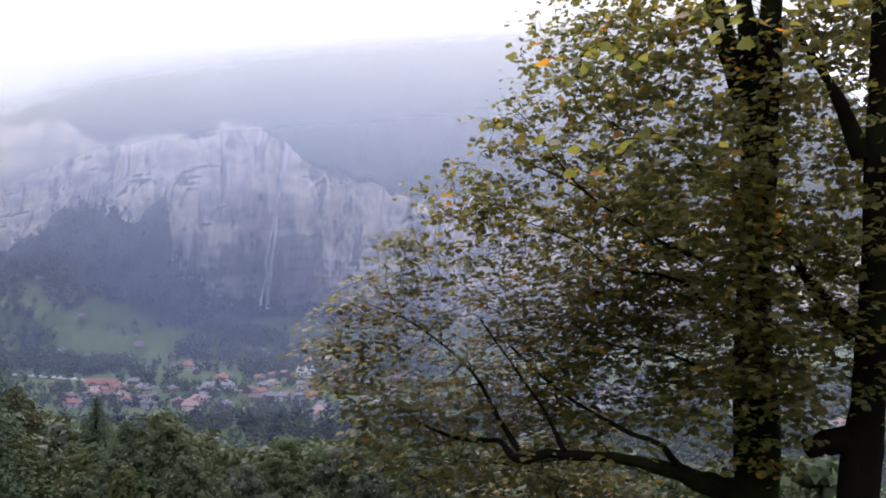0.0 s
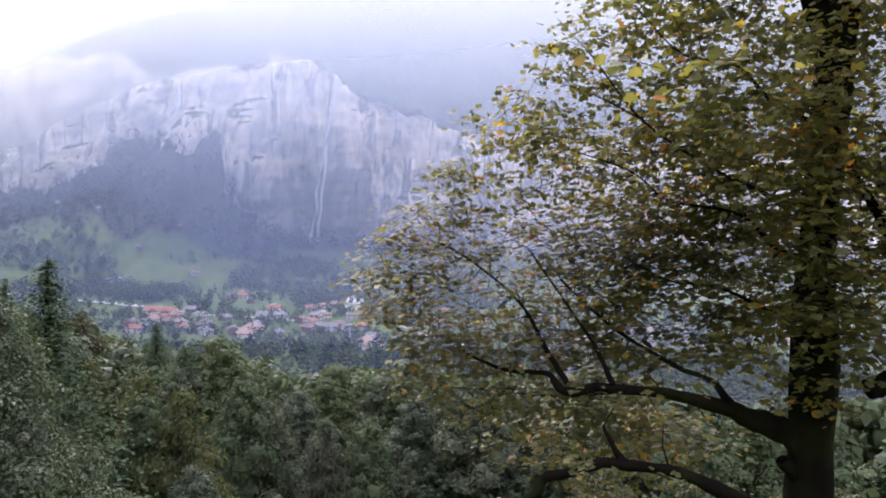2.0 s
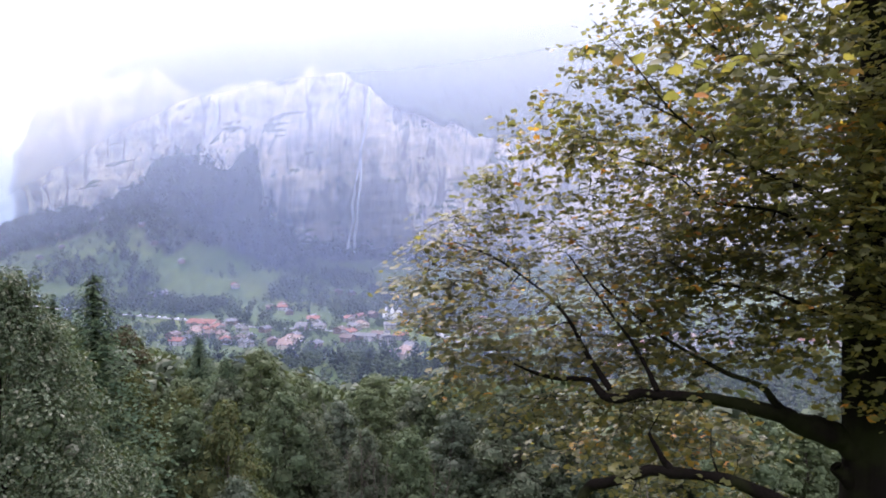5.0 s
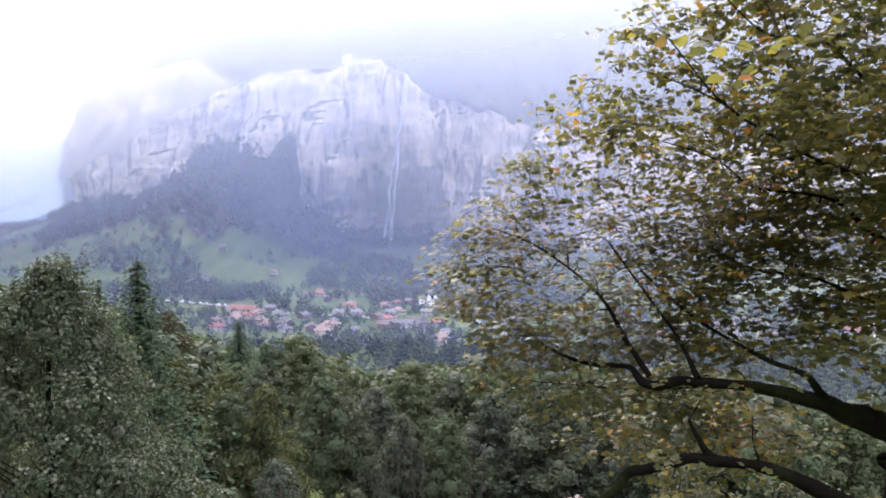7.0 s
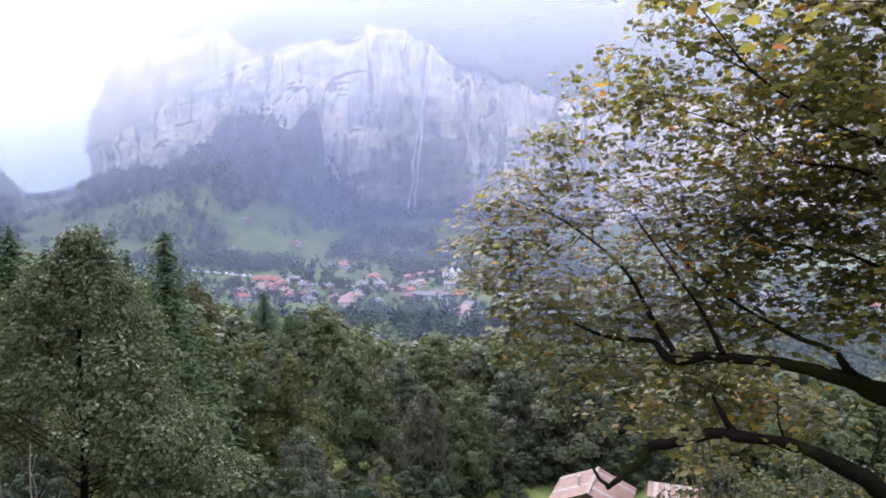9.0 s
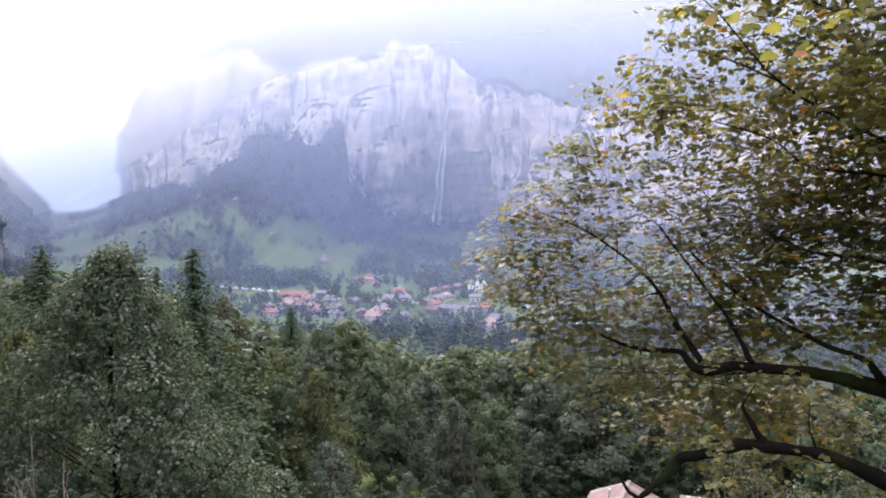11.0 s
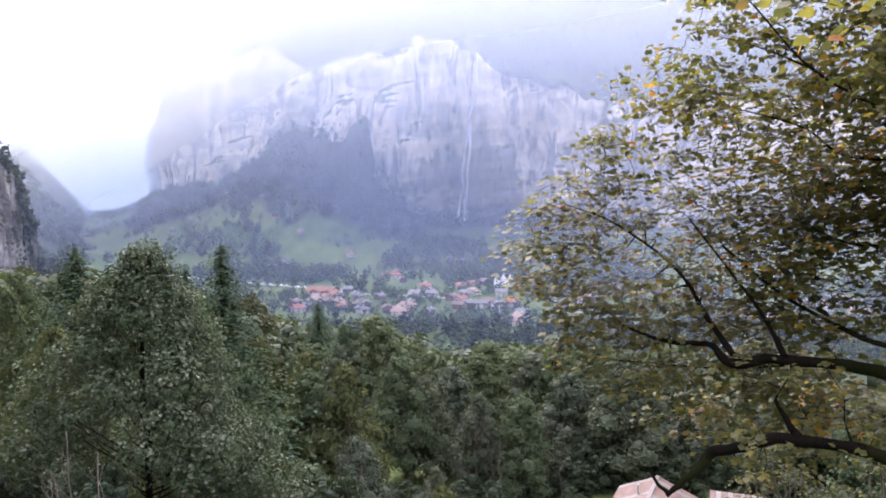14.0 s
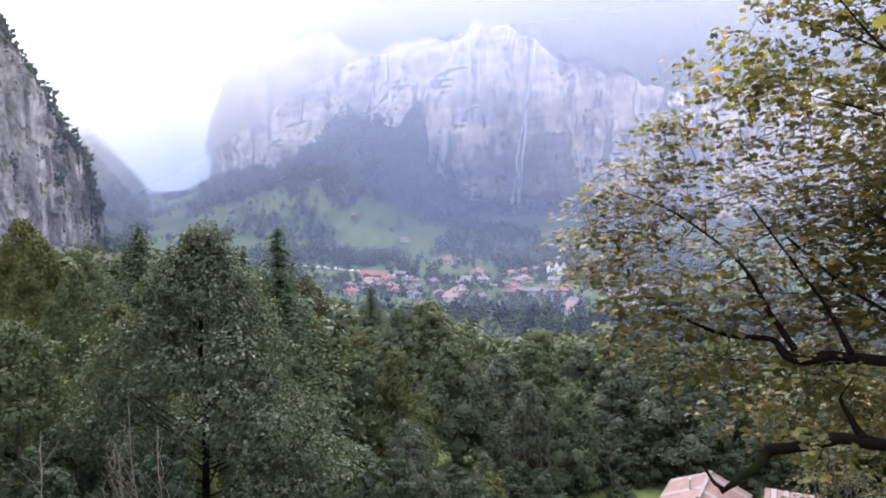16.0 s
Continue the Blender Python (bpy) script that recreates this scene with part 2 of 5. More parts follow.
M_SPUR_ROCK = bedded_rock("slanting_grey_rock")
M_FORESTED = forested("forested_mountainside")
M_GROUND, M_ROCK = ground_cover("meadow_and_soil"), limestone("limestone")
# bark colour taken almost to black, with the crown's shade put into it
M_BARK = bark("shade_darkened_bark", (0.003, 0.0026, 0.0022), (0.01, 0.008, 0.007), 0.5)
M_GREY_BARK = bark("grey_bark", (0.035, 0.03, 0.025), (0.10, 0.088, 0.075), 0.1)
M_NEAR_LEAF = maple_leaves("autumn_leaves")
M_LEAF = leafy("green_leaves", ((0.0, (0.0470, 0.0675, 0.0400)), (0.5, (0.0579, 0.0805, 0.0463)), (1.0, (0.0746, 0.0960, 0.0555))), 0.2, 0.75, 0.12)
M_DARK_LEAF = leafy("dark_green_leaves", ((0.0, (0.0192, 0.0297, 0.0198)), (0.5, (0.0258, 0.0390, 0.0255)), (1.0, (0.0364, 0.0501, 0.0324))), 0.2, 0.75, 0.1)
M_SILVER = leafy("greyish_leaves", ((0.0, (0.0434, 0.0601, 0.0426)), (0.6, (0.0568, 0.0739, 0.0533)), (1.0, (0.0796, 0.0924, 0.0720))), 0.2, 0.7, 0.14)
M_YELLOW_LEAF = leafy("yellowing_leaves", ((0.0, (0.0464, 0.0617, 0.0290)), (0.5, (0.0618, 0.0731, 0.0333)), (1.0, (0.0845, 0.0866, 0.0360))), 0.25, 0.75, 0.1)
M_RUSSET = leafy("russet_leaves", ((0.0, (0.0341, 0.0330, 0.0210)), (0.5, (0.0472, 0.0416, 0.0250)), (1.0, (0.0650, 0.0503, 0.0280))), 0.25, 0.75, 0.1)
# the pale last stop paints sky glints on some of the leaves
M_HERO = leafy("maple_leaves_with_glints", ((0.0, (0.0301, 0.0485, 0.0290)), (0.5, (0.0438, 0.0646, 0.0376)), (0.85, (0.0630, 0.0836, 0.0536)), (1.0, (0.15, 0.162, 0.138))), 0.2, 0.6, 0.2)
M_SHRUB = leafy("shrub_leaves", ((0.0, (0.0180, 0.0243, 0.0101)), (0.5, (0.0360, 0.0432, 0.0162)), (0.9, (0.0666, 0.0675, 0.0209)), (1.0, (0.1122, 0.0918, 0.0229))), 0.3, 0.6, 0.25)
M_NEEDLE = leafy("spruce_needles", ((0.0, (0.0239, 0.0431, 0.0274)), (0.6, (0.0428, 0.0691, 0.0410)), (1.0, (0.0768, 0.1000, 0.0582))), 0.1, 0.85, 0.08)
M_WATER = falling_water("falling_water")
M_PLASTER = plain("white_plaster", (0.33, 0.32, 0.30), (0.46, 0.44, 0.42), 2.0, 0.9, 0.1)
M_WHITE_WALL = plain("whitewashed_wall", (0.72, 0.72, 0.7), (0.82, 0.81, 0.8), 2.0, 0.9, 0.1)
M_CREAM = plain("cream_plaster", (0.5, 0.44, 0.34), (0.62, 0.55, 0.43), 2.0, 0.9, 0.1)
M_TIMBER = plain("weathered_timber", (0.09, 0.06, 0.04), (0.2, 0.14, 0.1), 3.0, 0.85, 0.5, stretch=(1, 1, 6))
M_TILE = plain("red_roof_tile", (0.15, 0.055, 0.038), (0.22, 0.09, 0.064), 3.0, 0.85, 0.4)
M_PINK_TILE = plain("pale_roof_tile", (0.17, 0.115, 0.096), (0.24, 0.17, 0.145), 3.0, 0.85, 0.4)
M_BROWN_TILE = plain("brown_roof_tile", (0.075, 0.05, 0.045), (0.14, 0.10, 0.085), 3.0, 0.85, 0.4)
M_SLATE = plain("grey_slate", (0.06, 0.06, 0.07), (0.12, 0.12, 0.135), 3.0, 0.7, 0.4)
M_GLASS = plain("dark_window_glass", (0.02, 0.025, 0.03), (0.04, 0.045, 0.05), 1.0, 0.1, 0.0)
M_ASPHALT = plain("pale_asphalt", (0.16, 0.16, 0.16), (0.25, 0.25, 0.24), 0.4, 0.9, 0.2)
M_TIN = plain("rusty_tin", (0.06, 0.03, 0.024), (0.14, 0.085, 0.072), 5.0, 0.65, 0.4, 0.1, stretch=(1, 0.35, 1))
M_PALE_TIN = plain("bare_tin", (0.1, 0.085, 0.08), (0.17, 0.15, 0.145), 3.0, 0.45, 0.3, 0.3)
M_PLASTIC = plain("white_plastic", (0.7, 0.7, 0.7), (0.82, 0.82, 0.82), 3.0, 0.4, 0.05)
M_SHEET = plain("grey_blue_tarpaulin", (0.2, 0.22, 0.25), (0.36, 0.38, 0.42), 2.0, 0.4, 0.6)
M_WHITE_SHEET = plain("pale_tarpaulin", (0.55, 0.56, 0.58), (0.75, 0.75, 0.76), 2.0, 0.4, 0.6)
M_LOG = plain("split_firewood", (0.16, 0.11, 0.08), (0.34, 0.25, 0.18), 8.0, 0.9, 0.5)
M_METAL = plain("galvanised_steel", (0.45, 0.46, 0.47), (0.55, 0.56, 0.57), 5.0, 0.4, 0.05, 0.7)
M_DRY = plain("dry_stalks", (0.07, 0.058, 0.05), (0.15, 0.13, 0.115), 6.0, 0.9, 0.2)

# ---- shape helpers ----
rng = np.random.default_rng(7)


def raw_mesh(name, verts, faces, smooth=False):
    """A mesh from arrays; every face has the same number of corners."""
    verts, faces = np.asarray(verts, dtype=np.float32), np.asarray(faces, dtype=np.int32)
    me = bpy.data.meshes.new(name)
    me.vertices.add(len(verts))
    me.vertices.foreach_set("co", verts.ravel())
    me.loops.add(faces.size)
    me.loops.foreach_set("vertex_index", faces.ravel())
    me.polygons.add(len(faces))
    me.polygons.foreach_set("loop_start", np.arange(0, faces.size, faces.shape[1], dtype=np.int32))
    me.update(calc_edges=True)
    me.polygons.foreach_set("use_smooth", np.full(len(faces), smooth))
    return me


def made(name, me, material, parent=None, label=""):
    me.materials.append(material)
    ob = new(name, me)
    ob.parent = parent
    return tagged(ob, label)


def part(name, bm, material, parent=None, label=""):
    me = bpy.data.meshes.new(name)
    bm.to_mesh(me)
    bm.free()
    return made(name, me, material, parent, label)


def empty(name, x, y, z, turn=0.0, label="", category="", group="", kind=""):
    ob = new(name)
    ob.matrix_world = pose(x, y, z, 0, 0, turn)
    ob.empty_display_size = 0.2
    return tagged(ob, label, category, group, kind)


def box(bm, x0, y0, z0, x1, y1, z1, bevel=0.0):
    got = bmesh.ops.create_cube(bm, size=1.0, matrix=Matrix.LocRotScale(((x0 + x1) / 2, (y0 + y1) / 2, (z0 + z1) / 2), None, (x1 - x0, y1 - y0, z1 - z0)))
    if bevel:
        edges = list({e for v in got["verts"] for e in v.link_edges})
        bmesh.ops.bevel(bm, geom=edges, offset=bevel, segments=1, affect="EDGES")
    return bm


def boxed(*sides, bevel=0.0):
    return box(bmesh.new(), *sides, bevel=bevel)


def prism(profile, a, b, axis="y"):
    """A closed outline (pairs) drawn out from a to b along an axis."""
    bm = bmesh.new()
    at = (lambda p, k: (p[0], k, p[1])) if axis == "y" else (lambda p, k: (k, p[0], p[1]))
    one, two = [bm.verts.new(at(p, a)) for p in profile], [bm.verts.new(at(p, b)) for p in profile]
    bm.faces.new(one), bm.faces.new(two[::-1])
    for k in range(len(profile)):
        j = (k + 1) % len(profile)
        bm.faces.new((one[k], one[j], two[j], two[k]))
    bmesh.ops.recalc_face_normals(bm, faces=bm.faces)
    return bm


def tubes(lines, sides=6):
    """Tapered tubes along lines of (point, radius): vertices and quads."""
    V, F, n0 = [], [], 0
    ring = np.linspace(0, 2 * np.pi, sides, endpoint=False)
    for pts, rad in lines:
        pts, rad = np.asarray(pts, float), np.asarray(rad, float)
        d = np.gradient(pts, axis=0)
        d /= np.linalg.norm(d, axis=1)[:, None] + 1e-9
        ref = np.where(np.abs(d[:, 2:3]) > 0.9, [[1.0, 0, 0]], [[0, 0, 1.0]])
        a = np.cross(d, ref)
        a /= np.linalg.norm(a, axis=1)[:, None] + 1e-9
        b = np.cross(d, a)
        v = pts[:, None] + rad[:, None, None] * (a[:, None] * np.cos(ring)[None, :, None] + b[:, None] * np.sin(ring)[None, :, None])
        V.append(v.reshape(-1, 3))
        i, j = np.meshgrid(np.arange(len(pts) - 1), np.arange(sides), indexing="ij")
        k = (j + 1) % sides
        F.append(np.stack([i * sides + j, i * sides + k, (i + 1) * sides + k, (i + 1) * sides + j], -1).reshape(-1, 4) + n0)
        n0 += len(pts) * sides
    return np.concatenate(V), np.concatenate(F)


def smooth_line(points, n):
    """Catmull-Rom through rows of points (any width)."""
    p = np.asarray(points, float)
    p = np.vstack([2 * p[0] - p[1], p, 2 * p[-1] - p[-2]])
    t = np.linspace(0, len(p) - 3 - 1e-6, n)
    i, f = t.astype(int), (t - t.astype(int))[:, None]
    a, b, c, d = p[i], p[i + 1], p[i + 2], p[i + 3]
    return 0.5 * (2 * b + (c - a) * f + (2 * a - 5 * b + 4 * c - d) * f ** 2 + (3 * b - a - 3 * c + d) * f ** 3)


def hash2(i, j, seed):
    h = (i.astype(np.int64) * 374761393 + j.astype(np.int64) * 668265263 + seed * 974634541) & 0x7FFFFFFF
    h = ((h ^ (h >> 13)) * 1274126177) & 0x7FFFFFFF
    return ((h ^ (h >> 16)) & 0xFFFF) / 65535.0


def fbm(x, y, seed=0, octaves=4, gain=0.5):
    """Smooth noise about 0, of arrays."""
    x, y = np.broadcast_arrays(np.asarray(x, float), np.asarray(y, float))
    total, amp = np.zeros(x.shape), 1.0
    for o in range(octaves):
        i, j = np.floor(x), np.floor(y)
        u, v = x - i, y - j
        u, v = u * u * (3 - 2 * u), v * v * (3 - 2 * v)
        a, b, c, d = (hash2(i + p, j + q, seed + o) for p, q in ((0, 0), (1, 0), (0, 1), (1, 1)))
        total = total + amp * ((a * (1 - u) + b * u) * (1 - v) + (c * (1 - u) + d * u) * v - 0.5)
        x, y, amp = x * 2.03 + 17.3, y * 2.03 + 9.1, amp * gain
    return total


def leaf_quads(centres, normals, size, spin=None):
    """Folded, pointed leaves: six corners and two quads each."""
    n = len(centres)
    normals = normals / (np.linalg.norm(normals, axis=1)[:, None] + 1e-9)
    ref = rng.normal(size=(n, 3))
    a = np.cross(normals, ref)
    a /= np.linalg.norm(a, axis=1)[:, None] + 1e-9
    b = np.cross(normals, a)
    s = (np.broadcast_to(size, n) * rng.uniform(0.7, 1.3, n))[:, None]
    lift = normals * s * 0.18
    pts = [centres - a * s * 0.5, centres - a * s * 0.1 + b * s * 0.42 + lift, centres + a * s * 0.3 + b * s * 0.25 + lift, centres + a * s * 0.55 - lift * 0.6,
           centres + a * s * 0.3 - b * s * 0.25 + lift, centres - a * s * 0.1 - b * s * 0.42 + lift]
    V = np.stack(pts, 1).reshape(-1, 3)
    k = np.arange(n)[:, None] * 6
    F = np.concatenate([k + [0, 3, 2, 1], k + [0, 5, 4, 3]], 1).reshape(-1, 4)
    return V, F


def rhombs(centres, normals, size, long=1.5):
    """Leaf clumps for trees far off: one bent quad each."""
    n = len(centres)
    normals = normals / (np.linalg.norm(normals, axis=1)[:, None] + 1e-9)
    a = np.cross(normals, rng.normal(size=(n, 3)))
    a /= np.linalg.norm(a, axis=1)[:, None] + 1e-9
    b = np.cross(normals, a)
    s = (np.broadcast_to(size, n) * rng.uniform(0.6, 1.4, n))[:, None]
    V = np.stack([centres - a * s * long / 2, centres + b * s * 0.5 + normals * s * 0.2, centres + a * s * long / 2, centres - b * s * 0.5 + normals * s * 0.2], 1).reshape(-1, 3)
    return V, (np.arange(n)[:, None] * 4 + [0, 1, 2, 3])


def spread(template, places, scales, turns, tall=None):
    """Many copies of a template (vertices, quads) joined into one mesh."""
    V, F = template
    c, s = np.cos(turns)[:, None], np.sin(turns)[:, None]
    tall = scales if tall is None else tall
    x, y, z = V[:, 0][None] * scales[:, None], V[:, 1][None] * scales[:, None], V[:, 2][None] * tall[:, None]
    out = np.stack([x * c - y * s, x * s + y * c, z], -1) + np.asarray(places)[:, None]
    return out.reshape(-1, 3), (F[None] + (np.arange(len(places)) * len(V))[:, None, None]).reshape(-1, F.shape[1])


# ---- the lie of the land ----
CLIFF = smooth_line([(3200, 2500), (1500, 1750), (900, 1500), (500, 1385), (220, 1325), (0, 1312), (-150, 1350), (-330, 1440), (-560, 1600), (-705, 1790), (-752, 1930), (-770, 2150), (-1020, 2430),
                     (-1030, 2560), (-900, 3000), (-950, 3900)], 900)
CLIFF_N = np.gradient(CLIFF, axis=0)
CLIFF_N = np.stack([-CLIFF_N[:, 1], CLIFF_N[:, 0]], 1)
CLIFF_N /= np.linalg.norm(CLIFF_N, axis=1)[:, None]
CLIFF_S = np.concatenate([[0], np.cumsum(np.linalg.norm(np.diff(CLIFF, axis=0), axis=1))])
S_FALL = float(CLIFF_S[np.argmin(np.hypot(CLIFF[:, 0] - 10, CLIFF[:, 1] - 1312))])


def talus(s):
    """Height of the ground where it meets the rock, by the way along the rock."""
    k = s - S_FALL
    return np.interp(k, (-1500, -300, -86, -46, 0, 33, 86, 120, 140, 150, 158, 165, 186, 235, 313, 379, 405, 437, 471, 546, 660, 800, 1300, 3000),
                     (40, 45, 57, 54, 51, 54, 76, 86, 97, 125, 180, 212, 228, 235, 222, 222, 198, 166, 144, 121, 102, 80, 60, 40))


def rim(s):
    """Height of the rock's upper edge."""
    k = s - S_FALL
    return np.interp(k, (-1700, -300, -229, -167, -123, -53, -23, 0, 44, 74, 143, 226, 292, 350, 405, 471, 541, 700, 950, 1200, 1330, 1420, 1700, 3000),
                     (252, 274, 281, 295, 318, 324, 354, 362, 376, 388, 375, 361, 354, 372, 402, 397, 392, 420, 455, 455, 420, 318, 322, 420))


def nearest_cliff(x, y):
    d2 = (x[:, None] - CLIFF[None, ::5, 0]) ** 2 + (y[:, None] - CLIFF[None, ::5, 1]) ** 2
    k = d2.argmin(1)
    side = ((x - CLIFF[::5, 0][k]) * CLIFF_N[::5, 0][k] + (y - CLIFF[::5, 1][k]) * CLIFF_N[::5, 1][k])
    return np.sqrt(d2.min(1)) * np.sign(side), CLIFF_S[::5][k]


def land(x, y):
    """Height of the ground."""
    x, y = np.atleast_1d(np.asarray(x, float)), np.atleast_1d(np.asarray(y, float))
    s = 0.5 * x + 0.866 * y + np.clip(-x, 0, 60) * 0.75 * np.clip(1 - np.hypot(x, y) / 140, 0, 1)
    z = np.interp(s, (-600, -40, 0, 5.5, 27, 45, 58, 65, 88, 110, 200, 300, 370, 450), (420, 150, 128.4, 126, 110.5, 102.5, 96.4, 94.6, 93.2, 85, 55, 22, 5, 0))
    z = z + 2.1 * np.clip((x - 22.5) / 3, 0, 1) * np.clip((s - 58) / 6, 0, 1) * np.clip((92 - s) / 8, 0, 1)
    q, along = nearest_cliff(x, y)
    wide = np.mean([talus(along + o) for o in (-110, -70, -35, 0, 35, 70, 110)], axis=0)
    t = talus(along) + (wide - talus(along)) * np.clip(q / 45, 0, 1)
    foot = np.where(q > 0, t * np.clip(1 - q / (t * 1.1 + 120), 0, 1) ** 1.35, t + np.clip(-q, 0, 40))
    z = z + foot
    z = z + np.interp(y, (950, 1500, 2000, 2700), (0, 20, 42, 48)) * np.clip((-100 - x) / 500, 0, 1)
    east = x + y * 0.50
    z = z + np.clip(-east - 10, 0, 900) * 1.1 * np.clip((y - 1150) / 500, 0, 1)
    rough = np.clip((np.hypot(x, y) - 8) / 150, 0, 1)
    z = z + fbm(x / 90, y / 90, 3) * 7 * rough * np.clip(z / 25, 0.12, 1) + fbm(x / 11, y / 11, 5, 3) * 0.7 * np.clip(np.hypot(x, y) / 30, 0, 1) * np.clip(z / 30, 0.2, 1)
    return z


def land_at(x, y):
    return float(land(x, y)[0])

# ---- ground: one sheet to the horizon, finer towards the camera ----
rad = np.concatenate([[0.0], np.geomspace(1.2, 600, 150), np.linspace(607, 1950, 190), np.geomspace(1970, 4600, 24)])
turn = np.concatenate([np.linspace(-0.85, 0.85, 330), np.linspace(0.85, 2 * np.pi - 0.85, 72)[1:-1]])
R, A = np.meshgrid(rad, turn, indexing="ij")
gx, gy = (R * np.sin(A)).ravel(), (R * np.cos(A)).ravel()
gz = land(gx, gy)
i, j = np.meshgrid(np.arange(len(rad) - 1), np.arange(len(turn)), indexing="ij")
k = (j + 1) % len(turn)
nt = len(turn)
ground_me = raw_mesh("ground", np.stack([gx, gy, gz], 1), np.stack([i * nt + j, i * nt + k, (i + 1) * nt + k, (i + 1) * nt + j], -1).reshape(-1, 4), True)


def wooded(x, y):
    """Where trees stand close: the near slope, and the foot of the rock."""
    x, y = np.atleast_1d(x), np.atleast_1d(y)
    s = 0.5 * x + 0.866 * y
    z = land(x, y)
    near = np.clip((s - 74) / 4, 0, 1) * np.clip((350 - s) / 30, 0, 1) + (s < 60) * np.clip((np.hypot(x, y) - 10) / 15, 0, 1) * 0.8
    clearing = ((x > 3) & (x < 75) & (s > 40) & (s < 78))
    q, along = nearest_cliff(x, y)
    k = along - S_FALL
    reach = np.interp(k, (700, 800, 1000), (70, 60, 50)) + fbm(k / 60, q / 60, 201, 3) * 60
    verge = np.interp(x, (-698, -560, -476, -395, -351, -322, -278, -248, -200, -152, -105, -51, 0, 55, 200, 900), (1523, 1420, 1345, 1294, 1266, 1230, 1188, 1226, 1222, 1214, 1212, 1252, 1288, 1288, 1290, 1440))
    under = np.clip((y - verge + fbm(x / 26, y / 40, 203, 3) * 22) / 12, 0, 1) * (y < 1900)
    foot = np.where(x > -698, under, np.clip((reach - q) / 25, 0, 1))
    east = np.clip((-(x + y * 0.50) - 0) / 40, 0, 1) * (y > 1150) + (y > 2150)
    return np.clip(np.where(clearing, 0, near) + foot * (y > 700) + east, 0, 1)


attr = ground_me.attributes.new("wooded", "FLOAT", "POINT")
attr.data.foreach_set("value", wooded(gx, gy).astype(np.float32))
ground = made("ground", ground_me, M_GROUND)
tagged(ground, "green meadows and dark forest soil across a mountain valley", "ground", "", "structure")

# ---- rock wall of the valley, with the slope above it ----


def rock(s, v):
    """A point of the rock: s along it, v from 0 at the foot to 1 at the rim, on to 2 up the slope behind."""
    s, v = np.broadcast_arrays(np.asarray(s, float), np.asarray(v, float))
    cx, cy, nx, ny = (np.interp(s, CLIFF_S, a) for a in (CLIFF[:, 0], CLIFF[:, 1], CLIFF_N[:, 0], CLIFF_N[:, 1]))
    low, top = talus(s) - 35, rim(s) + fbm(s / 38, 0 * s, 41, 4) * 24
    calm = 1 - np.exp(-np.clip(v - 1, 0, 1) * 5)
    z = np.where(v <= 1, low + (top - low) * v, top + (rim(s) - top) * calm + (v - 1) * 640)
    face = np.clip(v, 0, 1)
    lean = s + 0.16 * z
    fluted = fbm(lean / 58, z / 190, 11, 4, 0.5) * 34 + fbm(s / 150, z / 300, 21, 3) * 55 + fbm(s / 15, z / 120, 31, 3, 0.55) * 7 + fbm(lean / 7, z / 24, 35, 2) * 2.2
    fluted = fluted + np.clip(fbm(lean / 62, z / 110, 25, 3) - 0.06, 0, 1) * 40
    ledge = fbm(z / 26 + s / 300, s / 160, 51, 3) * 9
    hollow = -26 * np.exp(-((s - S_FALL - 5) / 60) ** 2) * np.clip(1.2 - face * 1.3, 0, 1)
    out = fluted + ledge + hollow - face * 26
    back = np.where(v > 1, (v - 1) * 520 + 18, 0)
    out = np.where(v > 1, fbm(s / 120, z / 120, 61, 4) * 60 * (1 - 0.75 * calm) - face * 26, out) - back
    return cx + nx * out, cy + ny * out, z


def sheet(name, xyz, rows, cols, material, smooth=True):
    i, j = np.meshgrid(np.arange(rows - 1), np.arange(cols - 1), indexing="ij")
    F = np.stack([i * cols + j, (i + 1) * cols + j, (i + 1) * cols + j + 1, i * cols + j + 1], -1).reshape(-1, 4)
    return made(name, raw_mesh(name, xyz, F, smooth), material)


NS = 760
ss = np.concatenate([np.linspace(0, S_FALL - 420, 40), np.linspace(S_FALL - 415, S_FALL + 1050, NS - 160), np.linspace(S_FALL + 1056, CLIFF_S[-1], 120)])
vv = np.linspace(0, 1, 110)
SG, VG = np.meshgrid(ss, vv, indexing="ij")
cx_, cy_, cz_ = rock(SG, VG)
cliff = sheet("cliff", np.stack([cx_, cy_, cz_], -1).reshape(-1, 3), NS, len(vv), M_ROCK, False)
# spray-wet dark rock round the falls, and seeping patches elsewhere
k_fall = SG - S_FALL
wet_top = np.interp(k_fall, (-130, -95, -36, 10, 44, 74, 110), (40, 205, 222, 200, 172, 180, 40)) + fbm(SG / 30, cz_ / 40, 231, 4) * 46
wet = np.clip((wet_top - cz_) / 14, 0, 1)
seep = np.clip((fbm((SG + 0.2 * cz_) / 48, cz_ / 60, 233, 4) - 0.16) * 9, 0, 0.55) * np.interp(cz_, (60, 250, 330), (1, 0.8, 0.1))
wet_attr = cliff.data.attributes.new("wet", "FLOAT", "POINT")
wet_attr.data.foreach_set("value", np.maximum(wet, seep).astype(np.float32).ravel())
tagged(cliff, "tall pale limestone cliff streaked with dark water stains", "cliff", "", "structure")

SG, VG = np.meshgrid(ss, np.linspace(0, 1, 60), indexing="ij")
VG = 1 + VG * np.interp(SG - S_FALL, (-3000, -1500, -900, -500, -250, -50, 300, 450, 640, 900), (2.6, 2.3, 1.6, 1.1, 0.75, 0.52, 0.46, 0.35, 0.12, 0.06))
upper = sheet("mountain_slope", np.stack(rock(SG, VG), -1).reshape(-1, 3), len(ss), 60, M_FORESTED)
